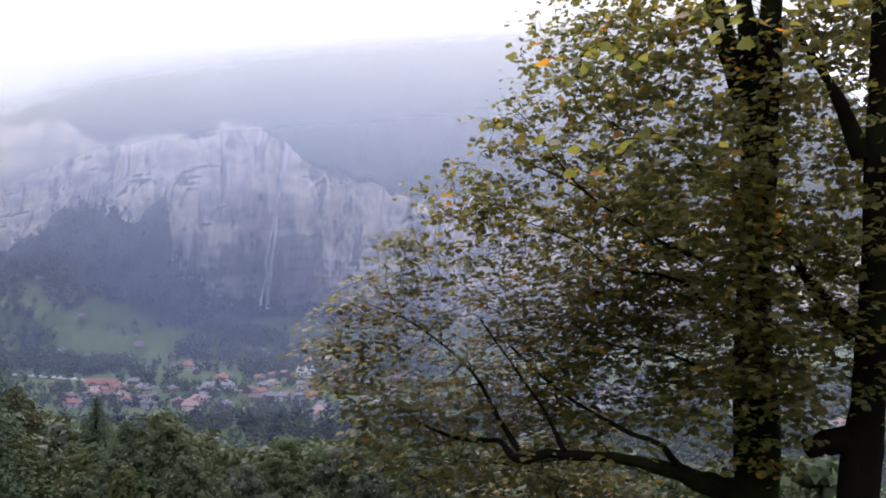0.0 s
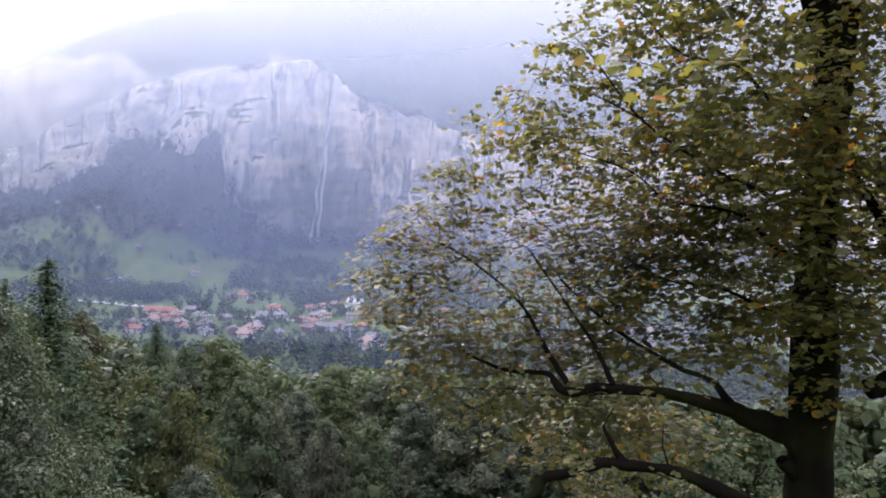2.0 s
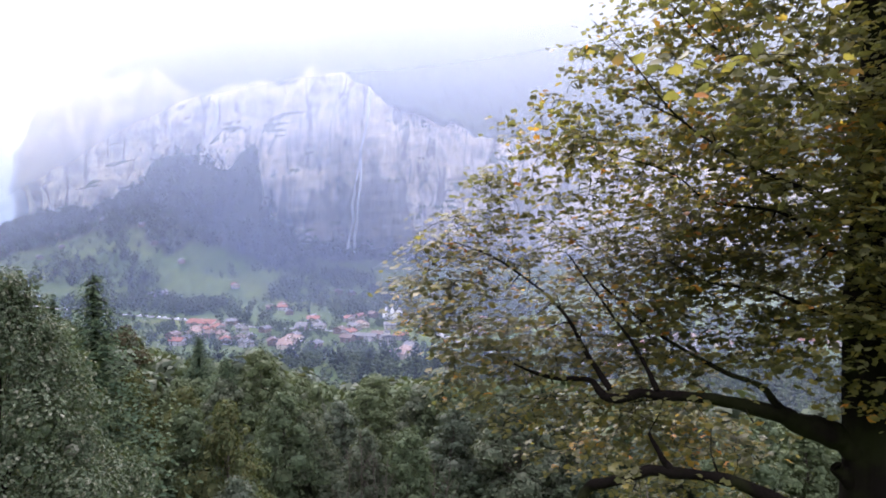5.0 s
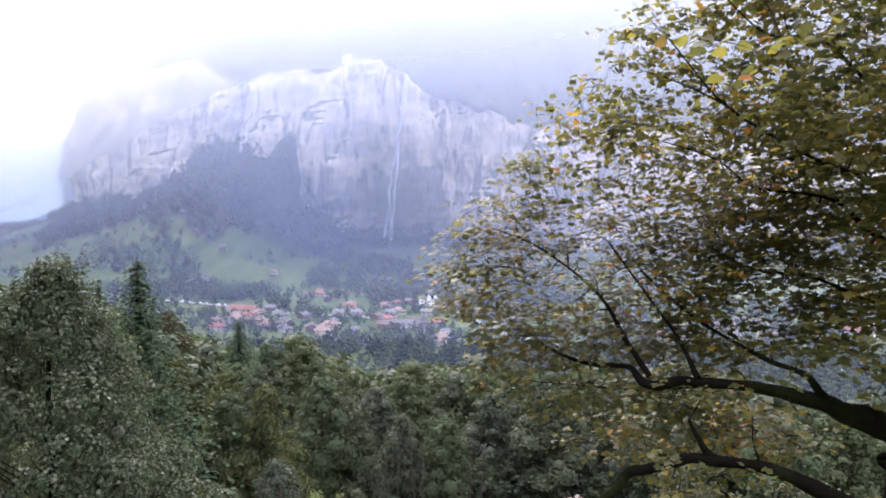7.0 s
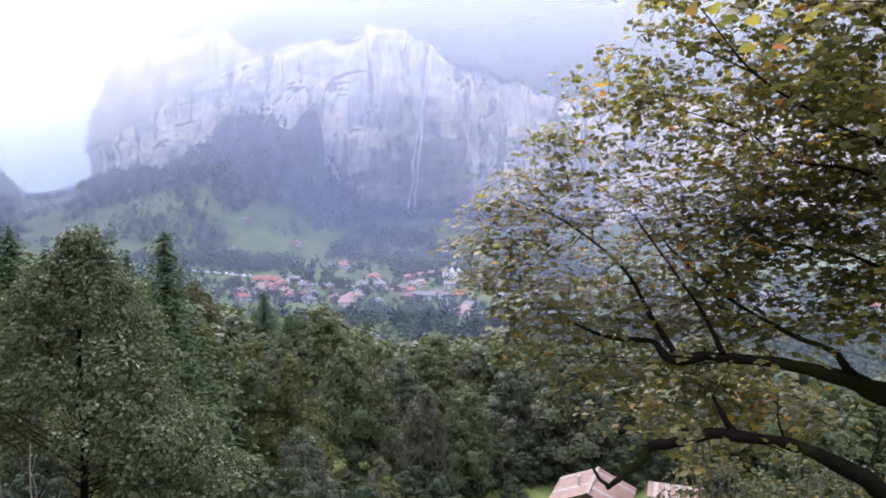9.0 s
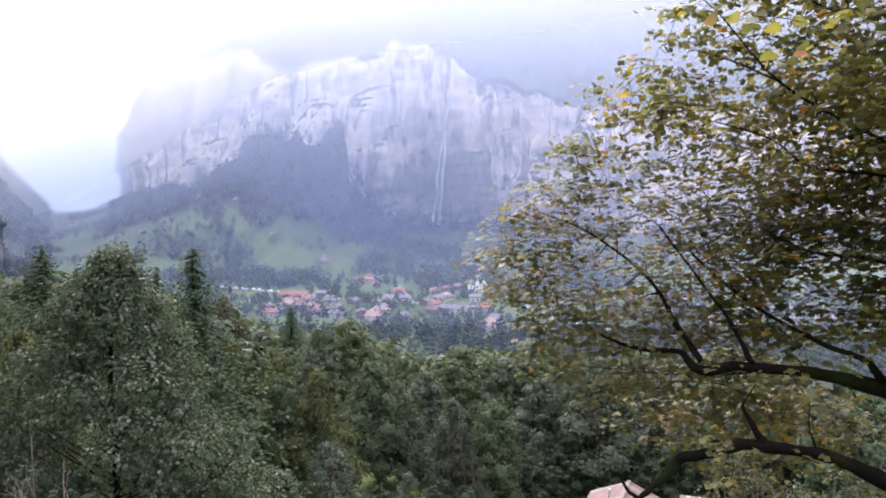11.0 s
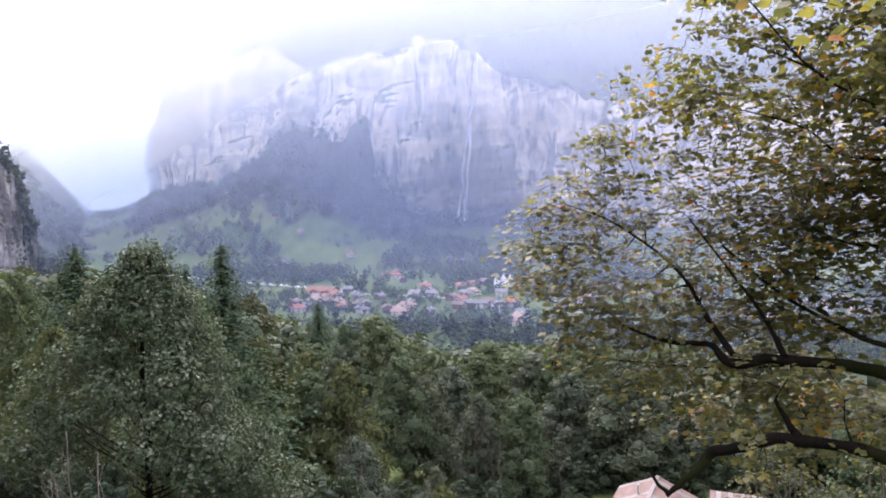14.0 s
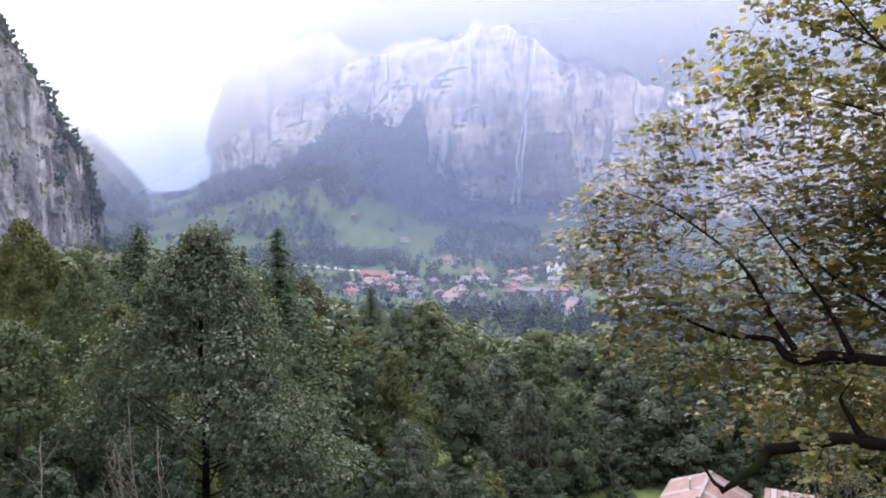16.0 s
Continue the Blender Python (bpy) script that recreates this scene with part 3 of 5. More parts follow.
tagged(upper, "steep dark forested slope above the cliff, fading into cloud", "mountainside", "", "structure")

# the nearer wall on the valley's east side: a spur that runs down to a nose
SPUR = smooth_line([(-700, 150), (-480, 300), (-345, 395), (-288, 450), (-262, 480), (-275, 530), (-340, 680), (-480, 900)], 260)
SP_N = np.gradient(SPUR, axis=0)
SP_N = np.stack([SP_N[:, 1], -SP_N[:, 0]], 1)
SP_N /= np.linalg.norm(SP_N, axis=1)[:, None]
spur_top = np.interp(np.arange(260), (0, 60, 74, 92, 101, 111, 128, 136, 150, 200, 259), (420, 330, 292, 238, 206, 172, 132, 98, 74, 50, 40)) + fbm(np.arange(260) / 5, 0.0, 71) * 9
vs = np.linspace(0, 1.6, 90)
I, V = np.meshgrid(np.arange(260), vs, indexing="ij")
z_s = 10 + (spur_top[I] - 10) * np.minimum(V, 1) + np.clip(V - 1, 0, 1) * 60
o_s = fbm(I / 7, z_s / 70, 81, 5, 0.6) * 17 + fbm(I / 2.0, z_s / 22, 91, 3, 0.6) * 8.5 - np.minimum(V, 1) * 22 - np.clip(V - 1, 0, 1) * 150
spur_xyz = np.stack([SPUR[I, 0] + SP_N[I, 0] * o_s, SPUR[I, 1] + SP_N[I, 1] * o_s, z_s], -1)
spur = sheet("rock_spur", spur_xyz.reshape(-1, 3), 260, 90, M_SPUR_ROCK, False)
tagged(spur, "grey rock spur with dark cracks and trees along its edge", "cliff", "", "structure")

# mountains that close the valley far to the south
mx = np.linspace(-3400, -350, 120)
mv = np.linspace(0, 1, 24)
MX, MV = np.meshgrid(mx, mv, indexing="ij")
crest = 620 + fbm(mx / 500, 0.0, 101, 4) * 700 + np.abs(mx + 1750) * 0.28
far_z = MV * crest[:, None] - 20
far_peaks = sheet("mountain_range", np.stack([MX, 4000 - MX * 0.12 + MV * 550 + fbm(MX / 160, far_z / 200, 111, 4) * 170, far_z], -1).reshape(-1, 3), 120, 24, M_FORESTED)
tagged(far_peaks, "far forested mountains closing the valley, pale in the mist", "mountains", "", "structure")

# ---- mist and distance haze: thin tinted sheets that hang in the valley ----


def mist_bank(points, z0, z1, material, cols=120):
    line = smooth_line(points, cols)
    zz = np.linspace(z0, z1, 30)
    L, Z = np.meshgrid(np.arange(cols), zz, indexing="ij")
    sway = fbm(L / 9, Z / 300, 121, 2) * 2
    ob = sheet("mist_bank", np.stack([line[L, 0] + sway * 0.3, line[L, 1] + sway, Z], -1).reshape(-1, 3), cols, 30, material)
    return tagged(ob, "thin sheet tinted blue-white for mist and distance haze before the cliffs", "mist", "mist banks", "stuff")


# the blue airlight of the distance is put into these tints
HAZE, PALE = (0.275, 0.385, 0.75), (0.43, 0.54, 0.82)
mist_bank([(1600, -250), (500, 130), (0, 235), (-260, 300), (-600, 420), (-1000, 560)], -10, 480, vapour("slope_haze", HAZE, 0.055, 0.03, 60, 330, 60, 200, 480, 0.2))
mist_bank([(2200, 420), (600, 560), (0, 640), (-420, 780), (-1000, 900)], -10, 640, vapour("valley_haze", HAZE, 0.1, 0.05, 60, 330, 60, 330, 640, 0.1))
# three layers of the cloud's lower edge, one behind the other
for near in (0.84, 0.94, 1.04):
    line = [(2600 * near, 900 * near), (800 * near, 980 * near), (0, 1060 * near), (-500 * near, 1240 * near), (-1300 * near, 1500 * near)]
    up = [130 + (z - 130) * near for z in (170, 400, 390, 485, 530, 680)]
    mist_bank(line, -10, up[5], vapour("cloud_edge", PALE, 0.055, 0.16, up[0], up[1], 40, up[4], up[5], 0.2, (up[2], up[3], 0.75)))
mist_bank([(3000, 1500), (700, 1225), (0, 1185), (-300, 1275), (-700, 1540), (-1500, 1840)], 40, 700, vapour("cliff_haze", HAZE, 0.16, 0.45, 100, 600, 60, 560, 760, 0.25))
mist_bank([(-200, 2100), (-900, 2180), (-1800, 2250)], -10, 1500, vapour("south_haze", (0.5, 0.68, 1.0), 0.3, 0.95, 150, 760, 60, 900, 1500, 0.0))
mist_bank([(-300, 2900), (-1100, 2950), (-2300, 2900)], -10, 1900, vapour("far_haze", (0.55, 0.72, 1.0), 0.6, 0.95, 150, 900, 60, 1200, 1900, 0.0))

# ---- waterfalls ----


def waterfall(s_top, s_foot, v_top, v_foot, width, strands, label):
    thing = empty("waterfall", 0, 0, 0, 0, label, "waterfall", "waterfalls on the cliff", "structure")
    for k in range(strands):
        v = np.linspace(v_top, v_foot, 70)
        f = np.linspace(0, 1, 70)
        s = s_top + (s_foot - s_top) * f + (k - (strands - 1) / 2) * width * (0.15 + 1.5 * f ** 3) + fbm(f * 5, k * 3.0, 131 + k, 3) * width * 0.9
        x, y, z = rock(s, v)
        lead = np.maximum.accumulate((1312 - y)) + 4
        w = width * (0.35 + 0.5 * f) * (0.8 + 0.5 * fbm(f * 9, k * 1.0, 141, 3))
        left, right = np.stack([x - w / 2, 1312 - lead + 0 * x, z], -1), np.stack([x + w / 2, 1312 - lead + 0.0 * x, z], -1)
        mid = (left + right) / 2 - np.array([0, 1, 0]) * (w * 0.35)[:, None]
        V = np.stack([left, mid, right], 1).reshape(-1, 3)
        i = np.arange(69)[:, None] * 3
        F = np.concatenate([i + [0, 1, 4, 3], i + [1, 2, 5, 4]])
        made("strand", raw_mesh("strand", V, F, True), M_WATER, thing)
    return thing


waterfall(S_FALL - 31, S_FALL + 8, 1.0, 0.06, 9.0, 2, "long thin white waterfall dropping over the cliff")
waterfall(S_FALL + 262, S_FALL + 275, 0.95, 0.55, 4.5, 2, "short faint white waterfall on the cliff")

# ---- trees: patterns ----


def knob():
    """A ball of 24 quads, its corners and faces."""
    V, F, at = [], [], {}
    for axis in range(3):
        for sgn in (-1, 1):
            for u in (-1, 0):
                for v in (-1, 0):
                    quad = []
                    for a, b in ((u, v), (u + 1, v), (u + 1, v + 1), (u, v + 1)):
                        p = np.roll((sgn, a, b), axis)
                        key = tuple(p)
                        if key not in at:
                            at[key] = len(V)
                            V.append(p / np.linalg.norm(p))
                        quad.append(at[key])
                    F.append(quad if sgn > 0 else quad[::-1])
    return np.array(V), np.array(F)


KNOB_V, KNOB_F = knob()


def broadleaf(height, width, clumps, leaves, leaf, bare=0.18, seed=1, bushy=1.0, taper=0.25, sprays=True, heart=0.62, stem=1.0):
    """Trunk and limbs (quads) and crown of a broad-leaved tree with its foot at the origin. The crown is built of clumps:
    domes of leaves, or flat drooping sprays, that shade one another."""
    global rng
    rng = np.random.default_rng(seed)
    lines, centres, sizes = [], [], []
    lean = rng.normal(size=2) * 0.03 * height
    zs = np.linspace(-0.6, height * 0.93, 12)
    f = np.clip(zs / height, 0, 1)
    trunk = np.stack([lean[0] * f + fbm(f * 3, 0.0, seed) * 0.03 * height, lean[1] * f + fbm(f * 3, 5.0, seed) * 0.03 * height, zs], 1)
    r0 = (0.016 * height + 0.03) * stem
    lines.append((trunk, r0 * (1 - f * 0.93) + 0.01))
    lobes = rng.uniform(0, 6.28, 3)
    for c in range(clumps):
        h = bare + (0.97 - bare) * ((c + rng.uniform(0, 1)) / clumps)
        prof = np.sin(np.pi * np.clip((h - bare + 0.14) / (1.14 - bare), 0, 1) ** 0.75) ** 0.7 * (1 + taper * (0.45 - h) * 2)
        ang = c * 2.399 + rng.normal() * 0.4
        bulge = 1 + 0.16 * math.sin(2 * ang + lobes[0] + h * 5) + 0.12 * math.sin(3 * ang + lobes[1] - h * 8)
        d = width / 2 * prof * bulge * rng.uniform(0.3, 1.0) ** 0.55 * rng.uniform(0.82, 1.0)
        base = np.array([np.interp(h * 0.6 * height, zs, trunk[:, 0]), np.interp(h * 0.6 * height, zs, trunk[:, 1]), h * 0.62 * height])
        tip = np.array([lean[0] * h + d * np.cos(ang), lean[1] * h + d * np.sin(ang), h * height])
        mid = (base + tip) / 2 + np.array([0, 0, -0.02 * height]) + rng.normal(size=3) * 0.012 * height
        if h > 0.28 and (clumps < 90 or c % 4 == 0):
            lines.append((smooth_line([base, mid, tip], 4), np.linspace(r0 * 0.33 * (1.1 - h), 0.012, 4)))
        centres.append(tip), sizes.append(width * 0.155 * bushy * rng.choice([0.65, 0.85, 1.05, 1.25]) * (0.6 + 0.5 * prof))
    centres, sizes = np.array(centres), np.array(sizes)
    share = sizes ** 2 / np.sum(sizes ** 2)
    k = rng.choice(clumps, clumps * leaves, p=share)
    d = rng.normal(size=(len(k), 3))
    d[:, 2] = np.abs(d[:, 2]) - (0.1 if sprays else 0.35)
    d /= np.linalg.norm(d, axis=1)[:, None]
    knobby = 1 + 0.45 * fbm(d[:, 0] * 2.2 + k * 3.7, d[:, 1] * 2.2 + d[:, 2] * 2, seed + 5, 3)
    if sprays:
        rho = np.sqrt(rng.uniform(0.0, 1.0, len(k)))
        flat = d[:, :2] / (np.linalg.norm(d[:, :2], axis=1)[:, None] + 1e-6) * rho[:, None]
        outward = centres[k][:, :2] / (np.linalg.norm(centres[k][:, :2], axis=1)[:, None] + 1e-6)
        fall = (flat * outward).sum(1)
        at = centres[k] + np.column_stack([flat * 1.25, 0.3 * (1 - rho ** 2) - 0.34 * fall - 0.2 * rho ** 2]) * (sizes[k] * knobby)[:, None] + rng.normal(size=d.shape) * np.array([0.1, 0.1, 0.07]) * sizes[k][:, None]
        normal = np.column_stack([flat * 0.45 + outward * 0.35, np.ones(len(k))]) + rng.normal(size=d.shape) * 0.3
    else:
        at = centres[k] + d * (sizes[k] * knobby * rng.uniform(0.74, 1.1, len(k)))[:, None] * np.array([1.08, 1.08, 0.95])
        normal = d + np.array([0, 0, 0.3]) + rng.normal(size=d.shape) * 0.2
    keep = at[:, 2] > height * bare * 0.35
    squash = heart * np.array([1.0, 1.0, 0.85])
    hearts = np.concatenate([KNOB_V * (1 + 0.3 * fbm(KNOB_V[:, 0] * 2 + 9 * c, KNOB_V[:, 1] * 2 + KNOB_V[:, 2], seed, 2))[:, None] * squash * r + p for c, (p, r) in enumerate(zip(centres, sizes))])
    return tubes(lines, 4), ((at[keep], normal[keep], leaf) if sprays else (at[keep], normal[keep], leaf, hearts))


def spruce(height, width, levels, per, seed=1, sprays=7, blade=0.06):
    """Trunk, and drooping sprays of needles in whorls."""
    global rng
    rng = np.random.default_rng(seed)
    trunk = (np.array([[0, 0, -0.6], [0, 0, height * 0.5], [0, 0, height]]), np.array([0.018 * height, 0.011 * height, 0.015]))
    at, nor, size, lines = [], [], [], [trunk]
    for l in range(levels):
        h = 0.06 + 0.92 * (l + rng.uniform(-0.3, 0.3)) / levels
        reach = width / 2 * (1 - h) ** 0.8 * rng.uniform(0.95, 1.08) + 0.12
        for b in range(per):
            ang = rng.uniform(0, 2 * np.pi)
            length = reach * rng.uniform(0.45, 1.12)
            m = max(2, int(sprays * (1 - h) + sprays * 0.43))
            f = (np.arange(m) + rng.uniform(0.2, 0.8, m)) / m
            drop = -0.28 * length * f ** 1.5 + 0.10 * length * f ** 4
            p = np.stack([np.cos(ang) * length * f, np.sin(ang) * length * f, (h + rng.uniform(-0.05, 0.03)) * height + drop], 1) + rng.normal(size=(m, 3)) * 0.05 * length
            at.append(p), size.append(np.full(m, blade * width * (1 - h * 0.45)))
            nor.append(np.stack([np.cos(ang) * 0.5 + 0 * f, np.sin(ang) * 0.5 + 0 * f, 0.75 + 0 * f], 1) + rng.normal(size=(m, 3)) * 0.3)
    return tubes(lines, 5), (np.concatenate(at), np.concatenate(nor), np.concatenate(size))


def crown_mesh(pattern, fine=False):
    """Leaves, and the closed leafy hearts of the clumps, as vertices and quads."""
    at, nor, size = pattern[:3]
    V, F = (leaf_quads if fine else rhombs)(at, nor, size)
    if len(pattern) > 3:
        n = len(pattern[3]) // len(KNOB_V)
        hearts = (KNOB_F[None] + (np.arange(n) * len(KNOB_V))[:, None, None]).reshape(-1, 4) + len(V)
        V, F = np.concatenate([V, pattern[3]]), np.concatenate([F, hearts])
    return V, F


def tree_thing(pattern, leaf_mat, bark_mat, label, group, fine=False):
    wood, leaves = pattern
    thing = empty("tree", 0, 0, -500, 0, label, "tree", group)
    made("trunk", raw_mesh("trunk", *wood, True), bark_mat, thing)
    made("crown", raw_mesh("crown", *crown_mesh(leaves, fine)), leaf_mat, thing)
    return thing


def planted(pattern, x, y, height, tall, label="", wide=None, turn=None):
    """A copy of a pattern tree whose own height is `height`, scaled to `tall`, on the ground."""
    ob = copy_thing(pattern, Matrix.Identity(4))
    k = tall / height
    w = k if wide is None else wide
    ob.matrix_basis = Matrix.LocRotScale((x, y, land_at(x, y) - 0.1), Euler((0, 0, (x * 7.7 + y * 3.1) % 6.28 if turn is None else turn)), (w, w, k))
    return tagged(ob, label)


SLOPE = "trees on the slope below"
T_GREEN = [tree_thing(broadleaf(14, 8.5, 56, 95, 0.27, 0.12, 11 + k, 0.92, 0.3, False), m, M_GREY_BARK, l, SLOPE)
           for k, (m, l) in enumerate(((M_LEAF, "leafy green broad-leaved tree on the wooded slope"), (M_LEAF, "dense green broad-leaved tree on the wooded slope"),
                                       (M_SILVER, "greyish green broad-leaved tree on the wooded slope"), (M_YELLOW_LEAF, "yellowing broad-leaved tree on the wooded slope"),
                                       (M_RUSSET, "russet brown autumn tree on the wooded slope")))]
# thicket mostly in the darker leaf colour, which stands in for shade down there
T_BUSH = [tree_thing(broadleaf(6, 5.5, 26, 46, 0.2, 0.03, 91 + k, 1.05, 0.2, False), m, M_GREY_BARK, "bushy green young tree in the thicket", SLOPE) for k, m in enumerate((M_DARK_LEAF, M_DARK_LEAF, M_YELLOW_LEAF))]
T_THICK = [tree_thing(broadleaf(6, 5.5, 44, 56, 0.15, 0.03, 95 + k, 0.74, 0.2, False), m, M_GREY_BARK, "bushy green young tree in the thicket", SLOPE) for k, m in enumerate((M_DARK_LEAF, M_DARK_LEAF))]
T_FINE = [tree_thing(broadleaf(14, 10, 110, 110, 0.2, 0.1, 111 + k, 0.56, 0.25, False, 0.45), m, M_GREY_BARK, l, SLOPE)
          for k, (m, l) in enumerate(((M_LEAF, "leafy green broad-leaved tree on the slope"), (M_YELLOW_LEAF, "broad-leaved tree turning yellowish on the slope")))]
T_SPRUCE = [tree_thing(spruce(20, 7.0, 46, 16, 31 + k, 10), M_NEEDLE, M_BARK, "tall dark green spruce on the wooded slope", SLOPE) for k in range(2)]

T_WIDE = [tree_thing(spruce(20, 12.0, 60, 32, 35 + k, 11, 0.018), M_NEEDLE, M_BARK, "tall broad dark green spruce on the wooded slope", SLOPE) for k in range(2)]

# single trees of the near slope: place, height of the top over the valley floor, breadth
for x, y, top, w in ((-23.1, 71.4, 124.8, 3.7), (-39.6, 75.2, 124.6, 3.9), (-23.7, 122.7, 110.5, 2.8), (-16.3, 103.0, 110.6, 2.7), (-28.0, 75.0, 122.3, 2.2), (-19.0, 116.0, 107.5, 2.5), (-42.0, 130.0, 112.0, 1.8)):
    planted(T_WIDE[int(x * 3) % 2], x, y, 20, top - land_at(x, y), "", w * 7 / 12)
for x, y, top, k, w in ((-15.8, 73.3, 111.3, 0, 0.92), (-11.1, 71.1, 112.3, 3, 0.85), (-6.8, 84.7, 110.2, 1, 1.0), (-3.5, 85.0, 107.5, 2, 0.9), (4.8, 108.0, 106.3, 0, 1.25), (13.4, 99.1, 107.2, 1, 1.15),
                        (6.6, 79.9, 106.6, 0, 0.8), (-2.2, 62.0, 105.8, 2, 0.42), (-11.6, 104.0, 111.4, 1, 1.25)):
    planted(T_GREEN[k], x, y, 14, top - land_at(x, y), "", w)
for x, y, top, k, w in ((-36.0, 128.0, 111.5, 4, 1.1), (-29.0, 108.0, 108.0, 3, 0.8),
                        (-9.0, 66.5, 107.0, 2, 0.7), (-13.5, 62.5, 106.0, 1, 0.7), (2.0, 82.0, 106.5, 2, 0.75)):
    planted(T_GREEN[k], x, y, 14, top - land_at(x, y), "", w)

for x, y, top, k, w in ((-29.0, 40.0, 121.6, 0, 0.95), (-29.5, 52.0, 120.6, 1, 0.8), (-27.5, 62.0, 111.0, 1, 0.8), (-22.0, 66.0, 111.5, 0, 0.85), (-46.0, 60.0, 118.0, 0, 1.1), (-40.0, 46.0, 119.0, 0, 0.9), (-25.0, 48.0, 113.0, 1, 0.8), (-74.4, 106.6, 123.6, 1, 1.5), (-72.6, 119.7, 117.0, 0, 1.4), (-53.0, 84.0, 119.0, 0, 1.2), (-62.0, 92.0, 122.0, 1, 1.3)):
    planted(T_FINE[k], x, y, 14, top - land_at(x, y), "", w)

# thicket between them, down to the clearing
thick = np.random.default_rng(17)
for n in range(95):
    x, y = thick.uniform(-58, 9), thick.uniform(12, 84)
    s, D = 0.5 * x + 0.866 * y, math.hypot(x, y)
    az = math.degrees(math.atan2(x, y))
    if s > 78 or az < -52 or D < 22 or (x > -1 and s > 60 and x > (s - 88) * 0.5 + 6) or (math.hypot(x + 18, y - 41.3) < 4) or x > 3 and s < 60:
        continue
    room = 130 - D * np.interp(az, (-44, -34, -30, -20, -14, -6, 6), (0.22, 0.24, 0.26, 0.36, 0.36, 0.37, 0.385)) - land_at(x, y)
    h = min(room * thick.uniform(0.7, 1.0), thick.uniform(2.5, 8))
    if h > 1.6:
        planted(T_BUSH[int(thick.choice([0, 1, 0, 1, 0, 1, 2]))] if D > 46 else T_THICK[n % 2], x, y, 6, h, "", h / 6 * thick.uniform(0.7, 1.1))

for x, y, h in ((9, 80.5, 3.6), (11.5, 81.5, 4.2), (13.5, 82.0, 3.4), (16, 82.5, 4.4), (7, 80, 4.0), (18.5, 84, 4.4), (10, 83, 5.2), (14.5, 85, 5.0), (21, 85, 4.5), (23.5, 84, 4.2)):
    planted(T_BUSH[int(y * 2) % 2], x, y, 6, h, "dark green bush at the edge of the meadow", h / 6 * 1.25)

for n, (x, y, h) in enumerate(((-8, 71, 4.2), (-5.5, 73, 4.4), (-3, 70, 3.6), (-0.5, 73.5, 4.4), (1.5, 71, 3.2), (3.2, 75.5, 3.8), (5.2, 78, 3.4), (-6.5, 67, 2.8), (-1.5, 67, 2.4), (-10, 68, 3.6), (0.8, 76, 4.4))):
    planted(T_THICK[n % 2], x, y, 6, h, "dark green bush below the wood's edge", h / 6 * 1.3)

# bushes along the far edge of the clearing
for n in range(38):
    x = thick.uniform(2, 46)
    s = thick.uniform(71.5, 80)
    y = (s - 0.5 * x) / 0.866
    if abs(x - 19) < 7 and s < 77 or 24 < x < 44 and s < 80:
        continue
    h = thick.uniform(2.2, 5.0)
    planted(T_BUSH[n % 2], x, y, 6, h, "dark green bush at the edge of the meadow", h / 6 * 1.2)

for n in range(22):
    x, s = thick.uniform(8, 44), thick.uniform(80, 88)
    y = (s - 0.5 * x) / 0.866
    h = thick.uniform(3.0, 6.5)
    planted(T_BUSH[n % 2], x, y, 6, h, "dark green bush at the edge of the meadow", h / 6 * 1.2)

# the wood beyond them, thinning out of sight down to the village
wood_rng = np.random.default_rng(3)
_, (at, nor, size) = spruce(18, 6.5, 13, 4, 61, 4)
FAR_S = rhombs(at, nor, size * 4.4)
_, (at, nor, size) = spruce(18, 6.5, 5, 3, 62, 2)
TINY_S = rhombs(at, nor, size * 7.6)
CUBE_V = np.array([(x, y, z) for x in (-1, 1) for y in (-1, 1) for z in (-1, 1)]) * 0.62
CUBE_F = np.array([(0, 1, 3, 2), (4, 6, 7, 5), (0, 4, 5, 1), (2, 3, 7, 6), (0, 2, 6, 4), (1, 5, 7, 3)])


def small_crown(height, width, clumps, leaves, leaf, seed, bushy):
    """A crown for trees far off: leaf clumps over rounded blocks."""
    got = broadleaf(height, width, clumps, leaves, leaf, 0.1, seed, bushy, 0.25, False)[1]
    V, F = crown_mesh(got[:3])
    blocks = np.concatenate([r.mean(0) + CUBE_V * (r.max(0) - r.min(0)) / 2 * 1.25 for r in got[3].reshape(clumps, -1, 3)])
    return np.concatenate([V, blocks]), np.concatenate([F, (CUBE_F[None] + np.arange(clumps)[:, None, None] * 8).reshape(-1, 4) + len(V)])


